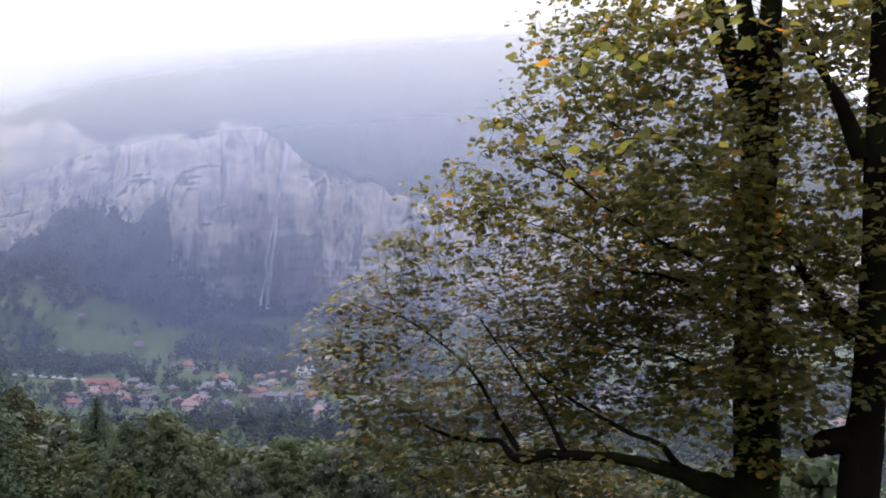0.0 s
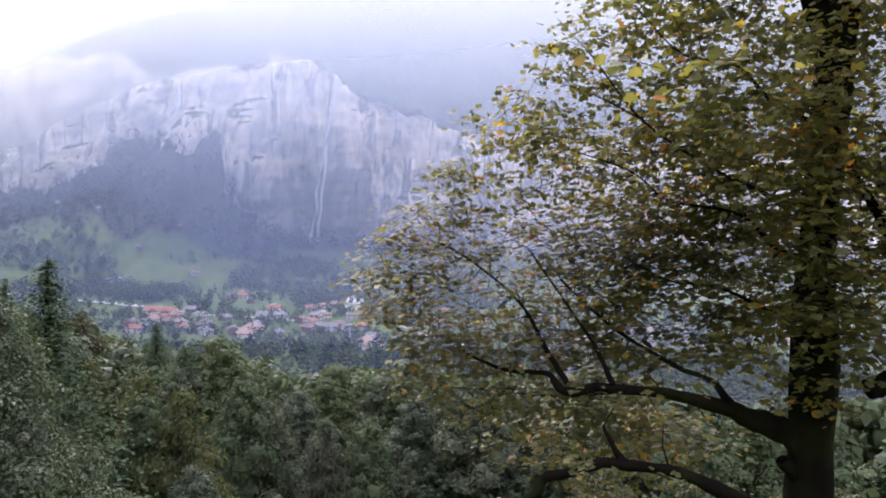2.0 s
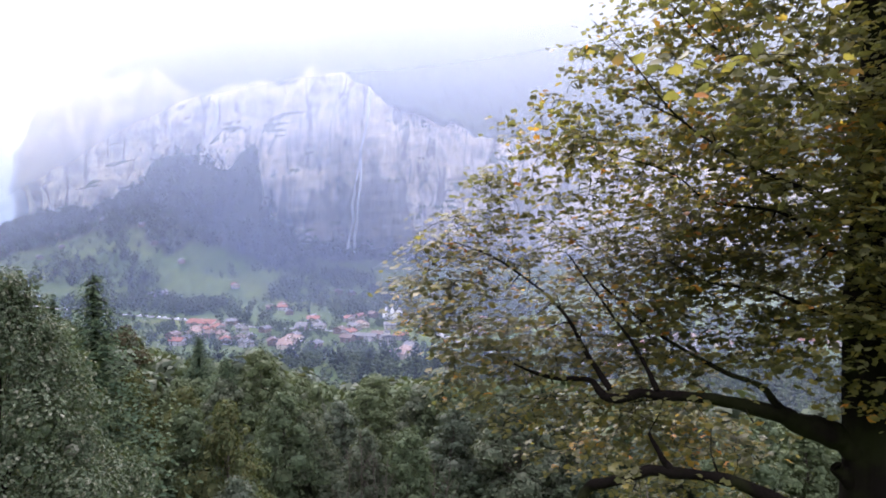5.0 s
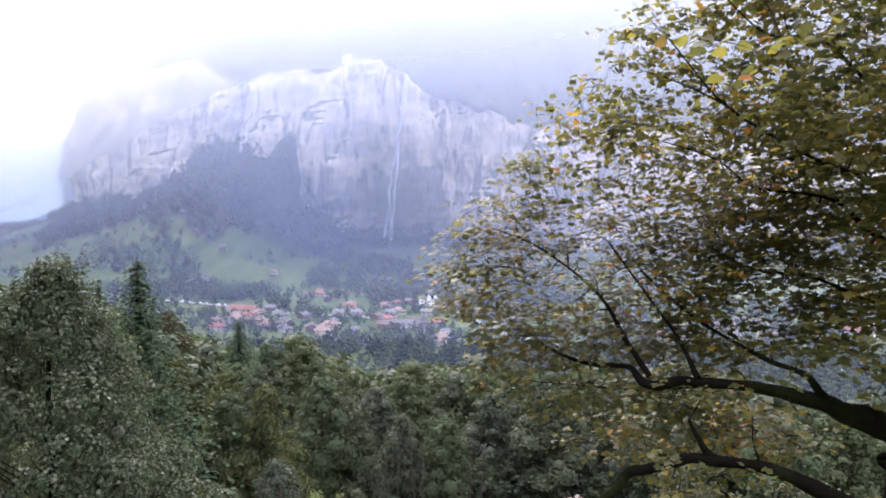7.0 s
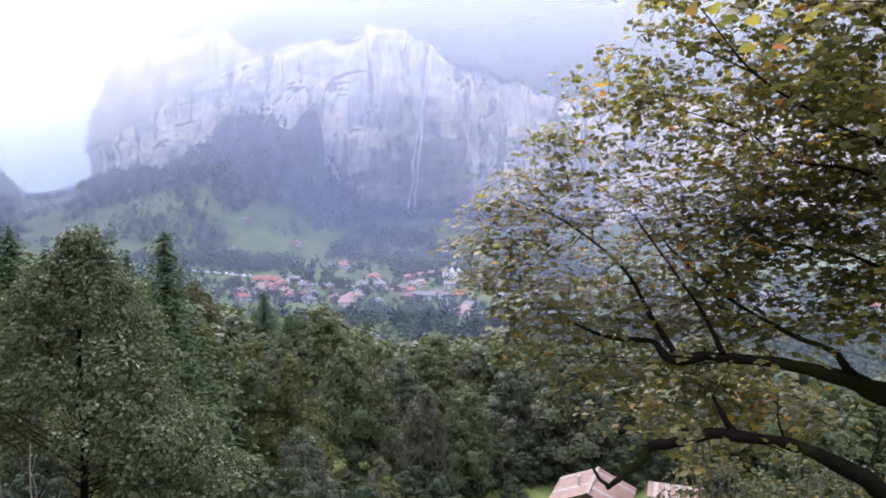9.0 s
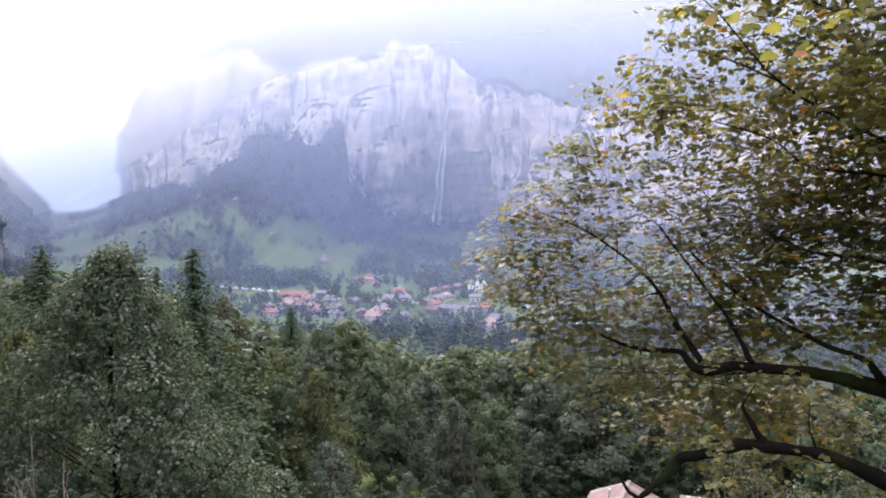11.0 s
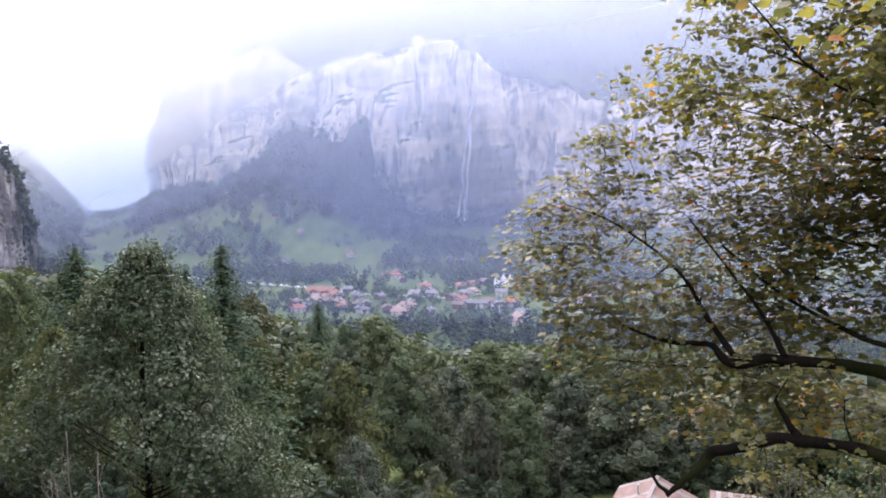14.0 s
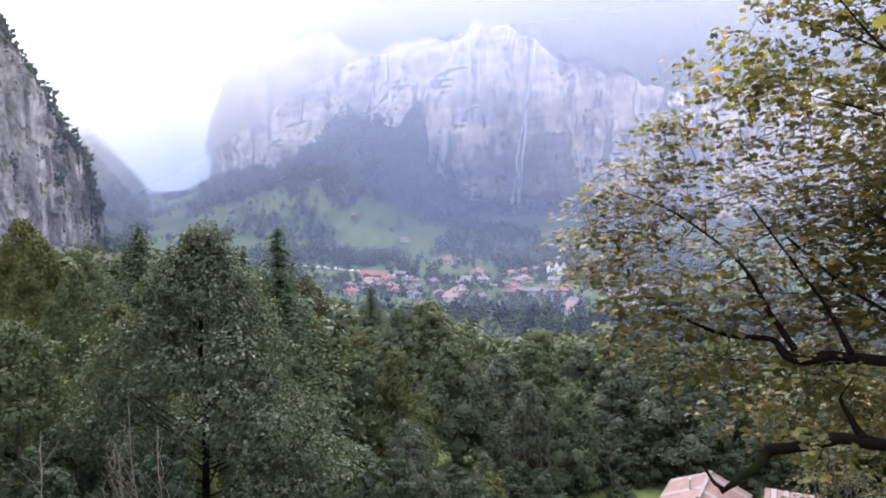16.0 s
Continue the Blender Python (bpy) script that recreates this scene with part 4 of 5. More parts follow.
TINY_T = small_crown(13, 9, 6, 3, 1.9, 63, 1.7)
MID_T = small_crown(13, 9, 9, 7, 1.2, 64, 1.35)
FAR_T = [small_crown(13, 9, 13, 13, 0.95, 51, 1.15), small_crown(11, 8, 12, 13, 0.9, 52, 1.2)]
far_place = [[], [], []]
for gx_ in np.arange(-330, 380, 8.5):
    for gy_ in np.arange(58, 420, 8.5):
        x, y = gx_ + wood_rng.uniform(-3.4, 3.4), gy_ + wood_rng.uniform(-3.4, 3.4)
        s, D, az = 0.5 * x + 0.866 * y, math.hypot(x, y), math.degrees(math.atan2(x, y))
        if s < 77 or s > 352 or abs(az) > 48 or wood_rng.uniform() < 0.08:
            continue
        room = 130 - D * (np.interp(az, (-48, -30, -20, -16, -14, -11, -9, -6, -3, 0, 10, 20), (0.065, 0.09, 0.125, 0.145, 0.165, 0.19, 0.187, 0.18, 0.205, 0.215, 0.205, 0.2)) + (0.02 if D < 116 else 0)) - land_at(x, y)
        h = min(room * wood_rng.uniform(0.75, 1.0), wood_rng.uniform(13, 23)) if D < 116 else min(room * wood_rng.uniform(0.84, 1.0), wood_rng.uniform(17, 30))
        if h < 4.5:
            continue
        pick = wood_rng.uniform()
        if D < 116 and abs(az) < 42 and (az < 14 or D < 100):
            if pick < 0.14:
                planted(T_SPRUCE[0], x, y, 20, h * 1.05)
            else:
                planted(T_GREEN[int(pick * 50) % 3 if pick < 0.97 else 3], x, y, 14, h, "", h / 14 * 1.1)
        else:
            far_place[2 if pick < 0.2 else int(pick * 10) % 2].append((x, y, land_at(x, y) - 0.3, h))


def woods(name, places, template, own, material, label):
    p = np.array(places)
    V, F = spread(template, p[:, :3], p[:, 3] / own, wood_rng.uniform(0, 6.28, len(p)))
    return tagged(made(name, raw_mesh(name, V, F, True), material), label, "woods", "", "stuff")


woods("far_woods", far_place[0], FAR_T[0], 13, M_LEAF, "green broad-leaved wood on the lower slope")
woods("far_woods", far_place[1], FAR_T[1], 11, M_SILVER, "mixed greyish green wood on the lower slope")
woods("far_woods", far_place[2], FAR_S, 18, M_NEEDLE, "dark spruces among the wood")

# woods at the foot of the rock, on the slope above it, on the spur and in the valley
s_, q_ = wood_rng.uniform(S_FALL - 500, S_FALL + 1500, 8000), wood_rng.uniform(-8, 340, 8000)
x, y = (np.interp(s_, CLIFF_S, CLIFF[:, k]) + np.interp(s_, CLIFF_S, CLIFF_N[:, k]) * q_ for k in (0, 1))
x, y = np.append(x, wood_rng.uniform(-1900, -450, 1500)), np.append(y, wood_rng.uniform(900, 2300, 1500))
keep = wooded(x, y) * wood_rng.uniform(0.6, 1.0, len(x)) > 0.45
x, y = x[keep], y[keep]
foot_p = np.stack([x, y, land(x, y) - 0.5, wood_rng.uniform(13, 24, len(x))], 1)
woods("foot_woods", foot_p[::3], TINY_S, 18, M_NEEDLE, "dark spruce forest at the foot of the cliff")
woods("foot_woods", foot_p[1::3], TINY_T, 13, M_DARK_LEAF, "dark broad-leaved forest at the foot of the cliff")
woods("foot_woods", foot_p[2::3], TINY_T, 13, M_LEAF, "green broad-leaved forest at the foot of the cliff")
s_, v_ = wood_rng.uniform(0, 2900, 400), wood_rng.uniform(1.02, 1.4, 400)
x, y, z = rock(s_, v_)
woods("mountain_woods", np.stack([x, y, z - 2, wood_rng.uniform(20, 36, len(x))], 1), TINY_S, 18, M_NEEDLE, "dark forest on the slope above the cliff")
s_, v_ = wood_rng.uniform(0, 2600, 2600), wood_rng.uniform(0.05, 1.0, 2600)
x, y, z = rock(s_, v_)
ok = fbm(s_ / 60, z / 35, 151, 3) > 0.28
woods("ledge_bushes", np.stack([x, y, z - 2, wood_rng.uniform(5, 10, len(x))], 1)[ok], TINY_T, 13, M_LEAF, "bushes on ledges of the cliff")
k_ = wood_rng.integers(0, 250, 900)
o_ = wood_rng.uniform(-1, 1, 900)
edge = np.stack([SPUR[k_, 0] - SP_N[k_, 0] * (25 + 9 * o_), SPUR[k_, 1] - SP_N[k_, 1] * (25 + 9 * o_), spur_top[k_] - 3, wood_rng.uniform(6, 17, 900)], 1)
on_k, on_v = wood_rng.integers(20, 240, 1100), wood_rng.integers(6, 60, 1100)
keep = (fbm(on_k / 9, on_v / 14, 175, 3) + np.abs(on_v - 24) * 0.012) > 0.24
face = spur_xyz[on_k, on_v][keep]
edge = np.vstack([edge, np.column_stack([face[:, 0], face[:, 1], face[:, 2] - 2.5, wood_rng.uniform(5, 12, len(face))])])
woods("edge_trees", edge[::2], TINY_S, 18, M_NEEDLE, "dark spruces along the edge of the rock spur")
woods("edge_trees", edge[1::2], TINY_T, 13, M_DARK_LEAF, "dark broad-leaved trees along the edge of the rock spur")
x, y = wood_rng.uniform(-900, 1000, 4200), wood_rng.uniform(300, 1300, 4200)
s_ = 0.5 * x + 0.866 * y
ok = (fbm(x / 100, y / 70, 161, 3) > np.where(y > 900, 0.12, 0.05)) & (s_ > 380) & (nearest_cliff(x, y)[0] > 60)
x, y = x[ok], y[ok]
# thick belts of trees between the road and the meadows, and below the falls
bx, by = wood_rng.uniform(-450, 260, 3800), wood_rng.uniform(835, 1235, 3800)
above = by - np.interp(bx, (-450, -274, -189, -110, -40, 60), (1080, 976, 922, 866, 838, 830))
belt = (above > 12) & (by < 1085 + fbm(bx / 60, 0.0, 169, 3) * 50)
falls = (bx > -120 + fbm(by / 50, 0.0, 168, 3) * 50) & (above > 5)
ok = (belt | falls) & (fbm(bx / 60, by / 45, 164, 3) > 0.0) & (nearest_cliff(bx, by)[0] > 40)
x, y = np.append(x, bx[ok]), np.append(y, by[ok])
mx_, my_ = wood_rng.uniform(230, 950, 1500), wood_rng.uniform(250, 900, 1500)
ok = (0.5 * mx_ + 0.866 * my_ > 375) & (fbm(mx_ / 60, my_ / 60, 163, 3) > -0.1)
x, y = np.append(x, mx_[ok]), np.append(y, my_[ok])
az_, d_ = np.radians(wood_rng.uniform(22, 46, 1100)), wood_rng.uniform(440, 660, 1100)
x, y = np.append(x, d_ * np.sin(az_)), np.append(y, d_ * np.cos(az_))
bx, by = wood_rng.uniform(-1250, -350, 1500), wood_rng.uniform(1200, 2300, 1500)
ok = (fbm(bx / 110, by / 60, 167, 3) > 0.12) & (nearest_cliff(bx, by)[0] > 80)
x, y = np.append(x, bx[ok]), np.append(y, by[ok])
bx, by = wood_rng.uniform(-300, 320, 2000), wood_rng.uniform(640, 885, 2000)
ok = fbm(bx / 45, by / 40, 166, 3) > -0.02
x, y = np.append(x, bx[ok]), np.append(y, by[ok])
d_, az_ = np.sqrt(wood_rng.uniform(350 ** 2, 660 ** 2, 1300)), np.radians(wood_rng.uniform(-26, 24, 1300))
bx, by = d_ * np.sin(az_), d_ * np.cos(az_)
p_ = np.stack([bx, by, land(bx, by) - 0.4, wood_rng.uniform(8, 17, len(bx))], 1)
woods("valley_trees", p_[::2], MID_T, 13, M_LEAF, "round green trees between the slope and the village")
woods("valley_trees", p_[1::4], MID_T, 13, M_DARK_LEAF, "dark green trees between the slope and the village")
woods("valley_trees", p_[3::4], FAR_S, 18, M_NEEDLE, "dark spruces between the slope and the village")
low_ = (np.abs(x) < 330) & (y > 640) & (y < 890)
p_ = np.stack([x, y, land(x, y) - 0.4, np.where(low_, wood_rng.uniform(5, 10, len(x)), wood_rng.uniform(9, 18, len(x)))], 1)
woods("valley_trees", p_[::2], TINY_T, 13, M_LEAF, "round green trees between the meadows and houses")
woods("valley_trees", p_[1::4], TINY_T, 13, M_SILVER, "greyish green trees between the houses")
woods("valley_trees", p_[3::4], TINY_S, 18, M_NEEDLE, "dark spruces between the meadows and houses")

# hedges and groups of trees that part the meadows: from, to, how many, how far they stray
HEDGES = ((-395, 1313, -344, 1194, 70, 9), (-344, 1194, -286, 1112, 70, 12), (-438, 1213, -364, 1160, 26, 10), (-790, 1350, -765, 1410, 22, 14), (-832, 1628, -740, 1606, 34, 16), (-723, 1365, -690, 1380, 16, 14), (-645, 1441, -610, 1425, 16, 14),
          (-733, 1200, -566, 1254, 40, 16), (-566, 1254, -470, 1182, 24, 12), (-470, 1182, -286, 1100, 80, 15), (-140, 1214, 10, 1222, 110, 16))
hedge = []
for x0, y0, x1, y1, count, stray in HEDGES:
    f = wood_rng.uniform(0, 1, count)
    hedge.append(np.stack([x0 + (x1 - x0) * f, y0 + (y1 - y0) * f], 1) + wood_rng.normal(size=(count, 2)) * stray)
hedge = np.concatenate(hedge)
p_ = np.stack([hedge[:, 0], hedge[:, 1], land(hedge[:, 0], hedge[:, 1]) - 0.4, wood_rng.uniform(7, 15, len(hedge))], 1)
woods("hedge_trees", p_[::2], TINY_T, 13, M_LEAF, "round green trees that part the valley meadows")
woods("hedge_trees", p_[1::2], TINY_T, 13, M_DARK_LEAF, "dark green trees that part the valley meadows")

# ---- the broad grey-green tree on the slope ----
hero = tree_thing(broadleaf(20, 16, 210, 210, 0.205, 0.2, 77, 0.5, 0.5, False, 0.22, 0.8), M_HERO, M_BARK, "large broad-leaved tree with green leaves and painted pale glints on the slope", SLOPE, True)
hero.matrix_basis = pose(-18.0, 41.3, land_at(-18.0, 41.3) - 0.2)

# ---- the autumn tree beside the camera ----
near_rng = np.random.default_rng(21)
rng = np.random.default_rng(22)
near_tree = empty("tree", 3.4, 4.38, land_at(3.4, 4.38), 0, "dark-trunked autumn tree with green and yellow leaves, close by", "tree")
TX, TY, TZ = near_tree.location


def own(points):
    return np.asarray(points, float) - np.array([TX, TY, TZ])


BOUGHS = {
    "trunk": [(3.45, 4.42, 125.6, 0.250), (3.40, 4.40, 127.0, 0.200), (3.36, 4.36, 128.8, 0.165), (3.33, 4.37, 129.9, 0.135), (3.38, 4.34, 131.1, 0.120), (3.42, 4.30, 132.0, 0.085), (3.50, 4.3, 133.6, 0.050)],
    "limb": [(3.37, 4.35, 131.0, 0.100), (3.26, 4.42, 131.4, 0.080), (3.12, 4.53, 132.0, 0.065), (2.95, 4.7, 132.8, 0.040)],
    "limb.001": [(3.37, 4.35, 131.05, 0.090), (3.30, 4.40, 131.6, 0.070), (3.27, 4.42, 132.1, 0.050), (3.2, 4.5, 133.0, 0.035)],
    "limb.002": [(3.36, 4.36, 128.45, 0.102), (3.18, 4.43, 128.56, 0.089), (3.00, 4.49, 128.62, 0.076), (2.80, 4.50, 128.71, 0.058), (2.50, 4.56, 128.77, 0.049), (2.28, 4.56, 128.81, 0.047), (2.0, 4.69, 128.82, 0.043),
                 (1.78, 4.78, 128.77, 0.044), (1.68, 4.92, 128.86, 0.029), (1.44, 5.1, 128.85, 0.022), (1.23, 5.36, 128.9, 0.012), (1.1, 5.5, 129.0, 0.007)],
    "limb.003": [(3.40, 4.40, 127.75, 0.108), (3.12, 4.22, 127.92, 0.090), (2.85, 4.11, 128.1, 0.070), (2.61, 4.03, 128.28, 0.059), (2.33, 4.08, 128.4, 0.052), (2.11, 4.09, 128.46, 0.047), (1.86, 4.21, 128.47, 0.045),
                 (1.62, 4.30, 128.38, 0.045), (1.5, 4.35, 128.33, 0.050), (1.42, 4.38, 128.22, 0.038), (1.33, 4.41, 128.12, 0.029), (1.25, 4.43, 128.03, 0.022)],
    "limb.004": [(1.27, 4.42, 128.05, 0.015), (1.2, 4.44, 128.1, 0.011), (1.15, 4.45, 128.2, 0.007)],
    "limb.005": [(2.9, 4.49, 128.66, 0.025), (2.76, 4.47, 128.8, 0.017), (2.65, 4.47, 128.91, 0.013), (2.49, 4.56, 128.97, 0.011), (2.22, 4.81, 129.13, 0.008), (2.09, 4.98, 129.25, 0.006), (1.85, 5.2, 129.5, 0.005)],
    "limb.008": [(1.93, 4.18, 128.48, 0.019), (1.88, 4.2, 128.55, 0.012), (1.83, 4.26, 128.68, 0.007)],
    "limb.009": [(3.33, 4.37, 129.7, 0.025), (3.1, 4.5, 129.8, 0.016), (2.85, 4.55, 130.02, 0.012), (2.5, 4.85, 130.1, 0.009), (2.25, 4.95, 130.3, 0.006), (1.8, 5.3, 130.5, 0.003)],
    "limb.010": [(3.35, 4.36, 130.6, 0.022), (3.1, 4.55, 130.75, 0.015), (2.85, 4.7, 131.05, 0.010), (2.6, 4.95, 131.15, 0.007), (2.3, 5.1, 131.5, 0.004)],
    "limb.012": [(3.33, 4.37, 130.1, 0.025), (3.0, 4.25, 130.1, 0.017), (2.65, 4.5, 130.3, 0.012), (2.25, 4.8, 130.65, 0.009), (1.95, 5.0, 131.1, 0.005), (1.75, 5.2, 131.4, 0.002)],
    "limb.013": [(2.25, 4.8, 130.65, 0.007), (2.0, 5.1, 130.85, 0.005), (1.65, 5.3, 131.0, 0.002)],
    "limb.014": [(1.78, 4.8, 128.82, 0.015), (1.66, 4.98, 129.05, 0.011), (1.5, 5.1, 129.35, 0.007), (1.15, 5.35, 129.65, 0.005), (0.8, 5.5, 129.8, 0.002)],
    "limb.015": [(2.05, 4.65, 128.84, 0.014), (1.98, 4.78, 129.05, 0.009), (1.85, 4.95, 129.3, 0.006), (1.6, 5.15, 129.7, 0.004)],
    "limb.016": [(2.6, 4.52, 128.74, 0.012), (2.3, 4.9, 128.72, 0.008), (1.9, 5.2, 128.62, 0.006), (1.4, 5.5, 128.6, 0.003), (1.0, 5.6, 128.62, 0.002)],
    "limb.017": [(3.36, 4.36, 128.2, 0.07), (3.22, 4.37, 128.3, 0.05), (3.15, 4.37, 128.38, 0.042)],
    "limb.011": [(3.34, 4.36, 129.3, 0.022), (3.05, 4.45, 129.38, 0.015), (2.75, 4.6, 129.52, 0.009), (2.45, 4.7, 129.55, 0.007), (2.2, 4.9, 129.7, 0.004)],
}
nodes, radii = [], []
for name, pts in BOUGHS.items():
    line = smooth_line(pts, 10 * len(pts))
    thin = name not in ("trunk", "limb", "limb.001", "limb.002", "limb.003", "limb.017")
    line[:, 3] *= 0.9 if name == "trunk" else (1.5 if name in ("limb.005", "limb.014", "limb.015", "limb.016", "limb.008") else 0.95) if thin else np.interp(line[:, 0], (1.6, 2.4, 2.9), (0.72, 0.8, 1.0))
    way_ = np.arange(len(line))
    line[:, :3] += np.stack([fbm(way_ / 9, len(name) + 3.0 * q, 173, 3) for q in range(3)], 1) * np.minimum(line[:, 3:4] * 0.9, 0.03)
    bumpy = line[:, 3] * (1 + 0.22 * fbm(np.arange(len(line)) / 4, hash(len(name)) % 7 + 0.0, 171, 3))
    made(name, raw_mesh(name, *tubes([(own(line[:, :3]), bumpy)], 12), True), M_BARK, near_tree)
    take = line[line[:, 2] > 127.9] if name != "trunk" else line[line[:, 2] > 129.4]
    nodes.append(take[:, :3]), radii.append(take[:, 3])
nodes, radii = np.concatenate(nodes), np.concatenate(radii)

# twigs reach from the limbs to points spread through the crown
CROWN = ((3.15, 3.93, 129.95, 0.5, 0.32, 0.8, 270), (2.75, 4.0, 130.6, 0.5, 0.4, 0.6, 120), (4.2, 5.4, 130.0, 1.1, 0.9, 1.1, 330), (3.3, 5.4, 130.2, 0.8, 0.6, 0.9, 120), (1.45, 2.63, 130.75, 0.4, 0.35, 0.4, 12), (1.5, 2.1, 131.1, 0.4, 0.3, 0.3, 5), (1.15, 5.5, 130.1, 0.35, 0.35, 0.3, 60), (0.8, 5.6, 129.75, 0.35, 0.35, 0.3, 60), (0.6, 5.65, 129.35, 0.3, 0.35, 0.3, 50), (1.5, 5.3, 130.6, 0.4, 0.4, 0.3, 60), (1.95, 5.15, 131.1, 0.4, 0.4, 0.35, 60),
         (1.5, 5.45, 129.35, 1.15, 0.6, 0.62, 480), (2.35, 5.2, 130.2, 1.0, 0.7, 0.8, 540), (2.9, 4.7, 131.2, 0.9, 0.8, 0.85, 260), (3.45, 4.2, 130.1, 0.7, 0.6, 1.1, 150), (3.1, 4.1, 129.15, 0.6, 0.35, 0.4, 70), (1.75, 5.35, 128.75, 1.15, 0.5, 0.42, 260),
         # the clump at (3.8, 3.7, 132.4) is added overhead, mostly unseen, as a shade
         (2.7, 4.9, 129.4, 0.9, 0.45, 0.6, 320), (2.15, 4.2, 128.85, 0.75, 0.25, 0.22, 10), (1.9, 3.9, 128.45, 0.6, 0.2, 0.2, 4), (2.95, 5.0, 129.9, 0.7, 0.5, 0.8, 140), (3.3, 4.6, 131.9, 0.9, 0.7, 0.6, 90), (4.1, 4.3, 131.5, 0.8, 0.7, 0.9, 260), (2.5, 4.9, 131.7, 0.7, 0.8, 0.6, 180), (1.1, 5.7, 128.95, 0.45, 0.4, 0.3, 60), (2.3, 5.4, 128.2, 1.0, 0.6, 0.3, 170), (3.6, 4.0, 131.3, 0.7, 0.7, 0.7, 90), (3.8, 3.7, 132.4, 1.1, 1.0, 0.7, 120), (3.9, 3.6, 130.0, 0.6, 0.6, 1.0, 220))
goals = []
for cx, cy, cz, rx, ry, rz, count in CROWN:
    d = near_rng.normal(size=(count, 3))
    d *= (near_rng.uniform(0.1, 1, count) ** (1 / 2.4) / np.linalg.norm(d, axis=1))[:, None]
    goals.append(np.array([cx, cy, cz]) + d * np.array([rx, ry, rz]))
goals = np.concatenate(goals)
goals = goals[np.argsort([np.min(((nodes - g) ** 2).sum(1)) for g in goals])]
twigs, leaf_at, leaf_dir = [], [], []
for g in goals:
    d2 = ((nodes - g) ** 2 * np.array([1, 1, 1.3])).sum(1) + 0.02 * (nodes[:, 0] < g[0])
    b = int(d2.argmin())
    base, gap = nodes[b], math.sqrt(d2[b])
    if gap < 0.05:
        continue
    m = max(4, int(gap / 0.055))
    f = np.linspace(0, 1, m)[:, None]
    bow = near_rng.normal(size=3) * 0.09 * gap + np.array([0, 0, 0.08 * gap])
    line = base + (g - base) * f + bow * np.sin(np.pi * f) + np.cumsum(near_rng.normal(size=(m, 3)) * 0.006, 0) * f
    r = np.linspace(min(radii[b] * 0.7, 0.006 + 0.012 * gap), 0.003, m)
    twigs.append((own(line), r))
    nodes, radii = np.vstack([nodes, line[1:]]), np.concatenate([radii, r[1:]])
    for p, q in zip(line[1:], np.diff(line, axis=0)):
        if near_rng.uniform() < 0.42:
            leaf_at.append(p), leaf_dir.append(q)
    for _ in range(7 if g[0] < 2.3 else 9):
        leaf_at.append(line[-1] + near_rng.normal(size=3) * np.array([0.085, 0.085, 0.02])), leaf_dir.append(line[-1] - line[-2])
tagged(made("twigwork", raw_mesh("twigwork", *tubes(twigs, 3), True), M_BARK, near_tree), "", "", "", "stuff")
leaf_at, leaf_dir = np.array(leaf_at), np.array(leaf_dir)


# one lobed leaf: a mid rib, a fold and a drooping tip
LOBES = ((0.0, 0.0), (0.10, 0.22), (0.02, 0.42), (0.30, 0.40), (0.42, 0.56), (0.56, 0.34), (0.78, 0.28), (1.0, 0.0))


def lobed(size_curl):
    rib = [(x, 0.0) for x in (0.0, 0.14, 0.3, 0.5, 0.75, 1.0)]
    V = [(x, 0.0, -size_curl * x * x * 0.35) for x, _ in rib]
    for sgn in (1, -1):
        V += [(x, sgn * w, 0.16 * w - size_curl * x * x * 0.35 - w * w * size_curl * 0.4) for x, w in LOBES[1:-1]]
    F = []
    for o, flip in ((6, False), (12, True)):
        for t in ((0, o, o + 1, 1), (1, o + 1, o + 2, 2), (2, o + 2, o + 3, 3), (3, o + 3, o + 4, 4), (4, o + 4, o + 5, 5)):
            F.append(t[::-1] if flip else t)
    return np.array(V), np.array(F)


def leaf_frames(at, along):
    n = len(at)
    side = near_rng.normal(size=(n, 3)) * np.array([1, 1, 0.22]) + along / (np.linalg.norm(along, axis=1)[:, None] + 1e-6) * 0.6 + np.array([-0.35, -0.1, -0.15])
    side[:, 2] *= 0.3
    side /= np.linalg.norm(side, axis=1)[:, None]
    up = np.array([-0.1, -0.12, 1.0]) + near_rng.normal(size=(n, 3)) * (0.16 + 0.5 * np.clip(at[:, 2:3] - 129.6, 0, 1) + 0.1 * (at[:, 0:1] > 2.3))
    y = np.cross(up, side)
    y /= np.linalg.norm(y, axis=1)[:, None]
    return side, y, np.cross(side, y)


la, lb, lc = leaf_frames(leaf_at, leaf_dir)
leaf_size = near_rng.uniform(0.031, 0.07, len(leaf_at)) * np.where(leaf_at[:, 0] > 2.2, 1.08, 1.0)
LEAF_V, LEAF_F = lobed(0.6)
order = np.argsort(leaf_at[:, 1] + 0.4 * np.abs(leaf_at[:, 2] - 129.5))
near_ones, rest = order[:300], order[300:]
SMALL_V = np.array([(0, 0, 0), (0.12, 0.44, 0.02), (0.38, 0.2, 0.05), (0.72, 0.4, -0.06), (1.0, 0, -0.2), (0.72, -0.4, -0.06), (0.38, -0.2, 0.05), (0.12, -0.44, 0.02), (0.45, 0, -0.01)])
SMALL_F = np.array([(0, 8, 2, 1), (8, 4, 3, 2), (0, 7, 6, 8), (8, 6, 5, 4)])
W = leaf_at[rest][:, None] + leaf_size[rest][:, None, None] * (la[rest][:, None] * SMALL_V[None, :, 0:1] + lb[rest][:, None] * SMALL_V[None, :, 1:2] + lc[rest][:, None] * SMALL_V[None, :, 2:3])
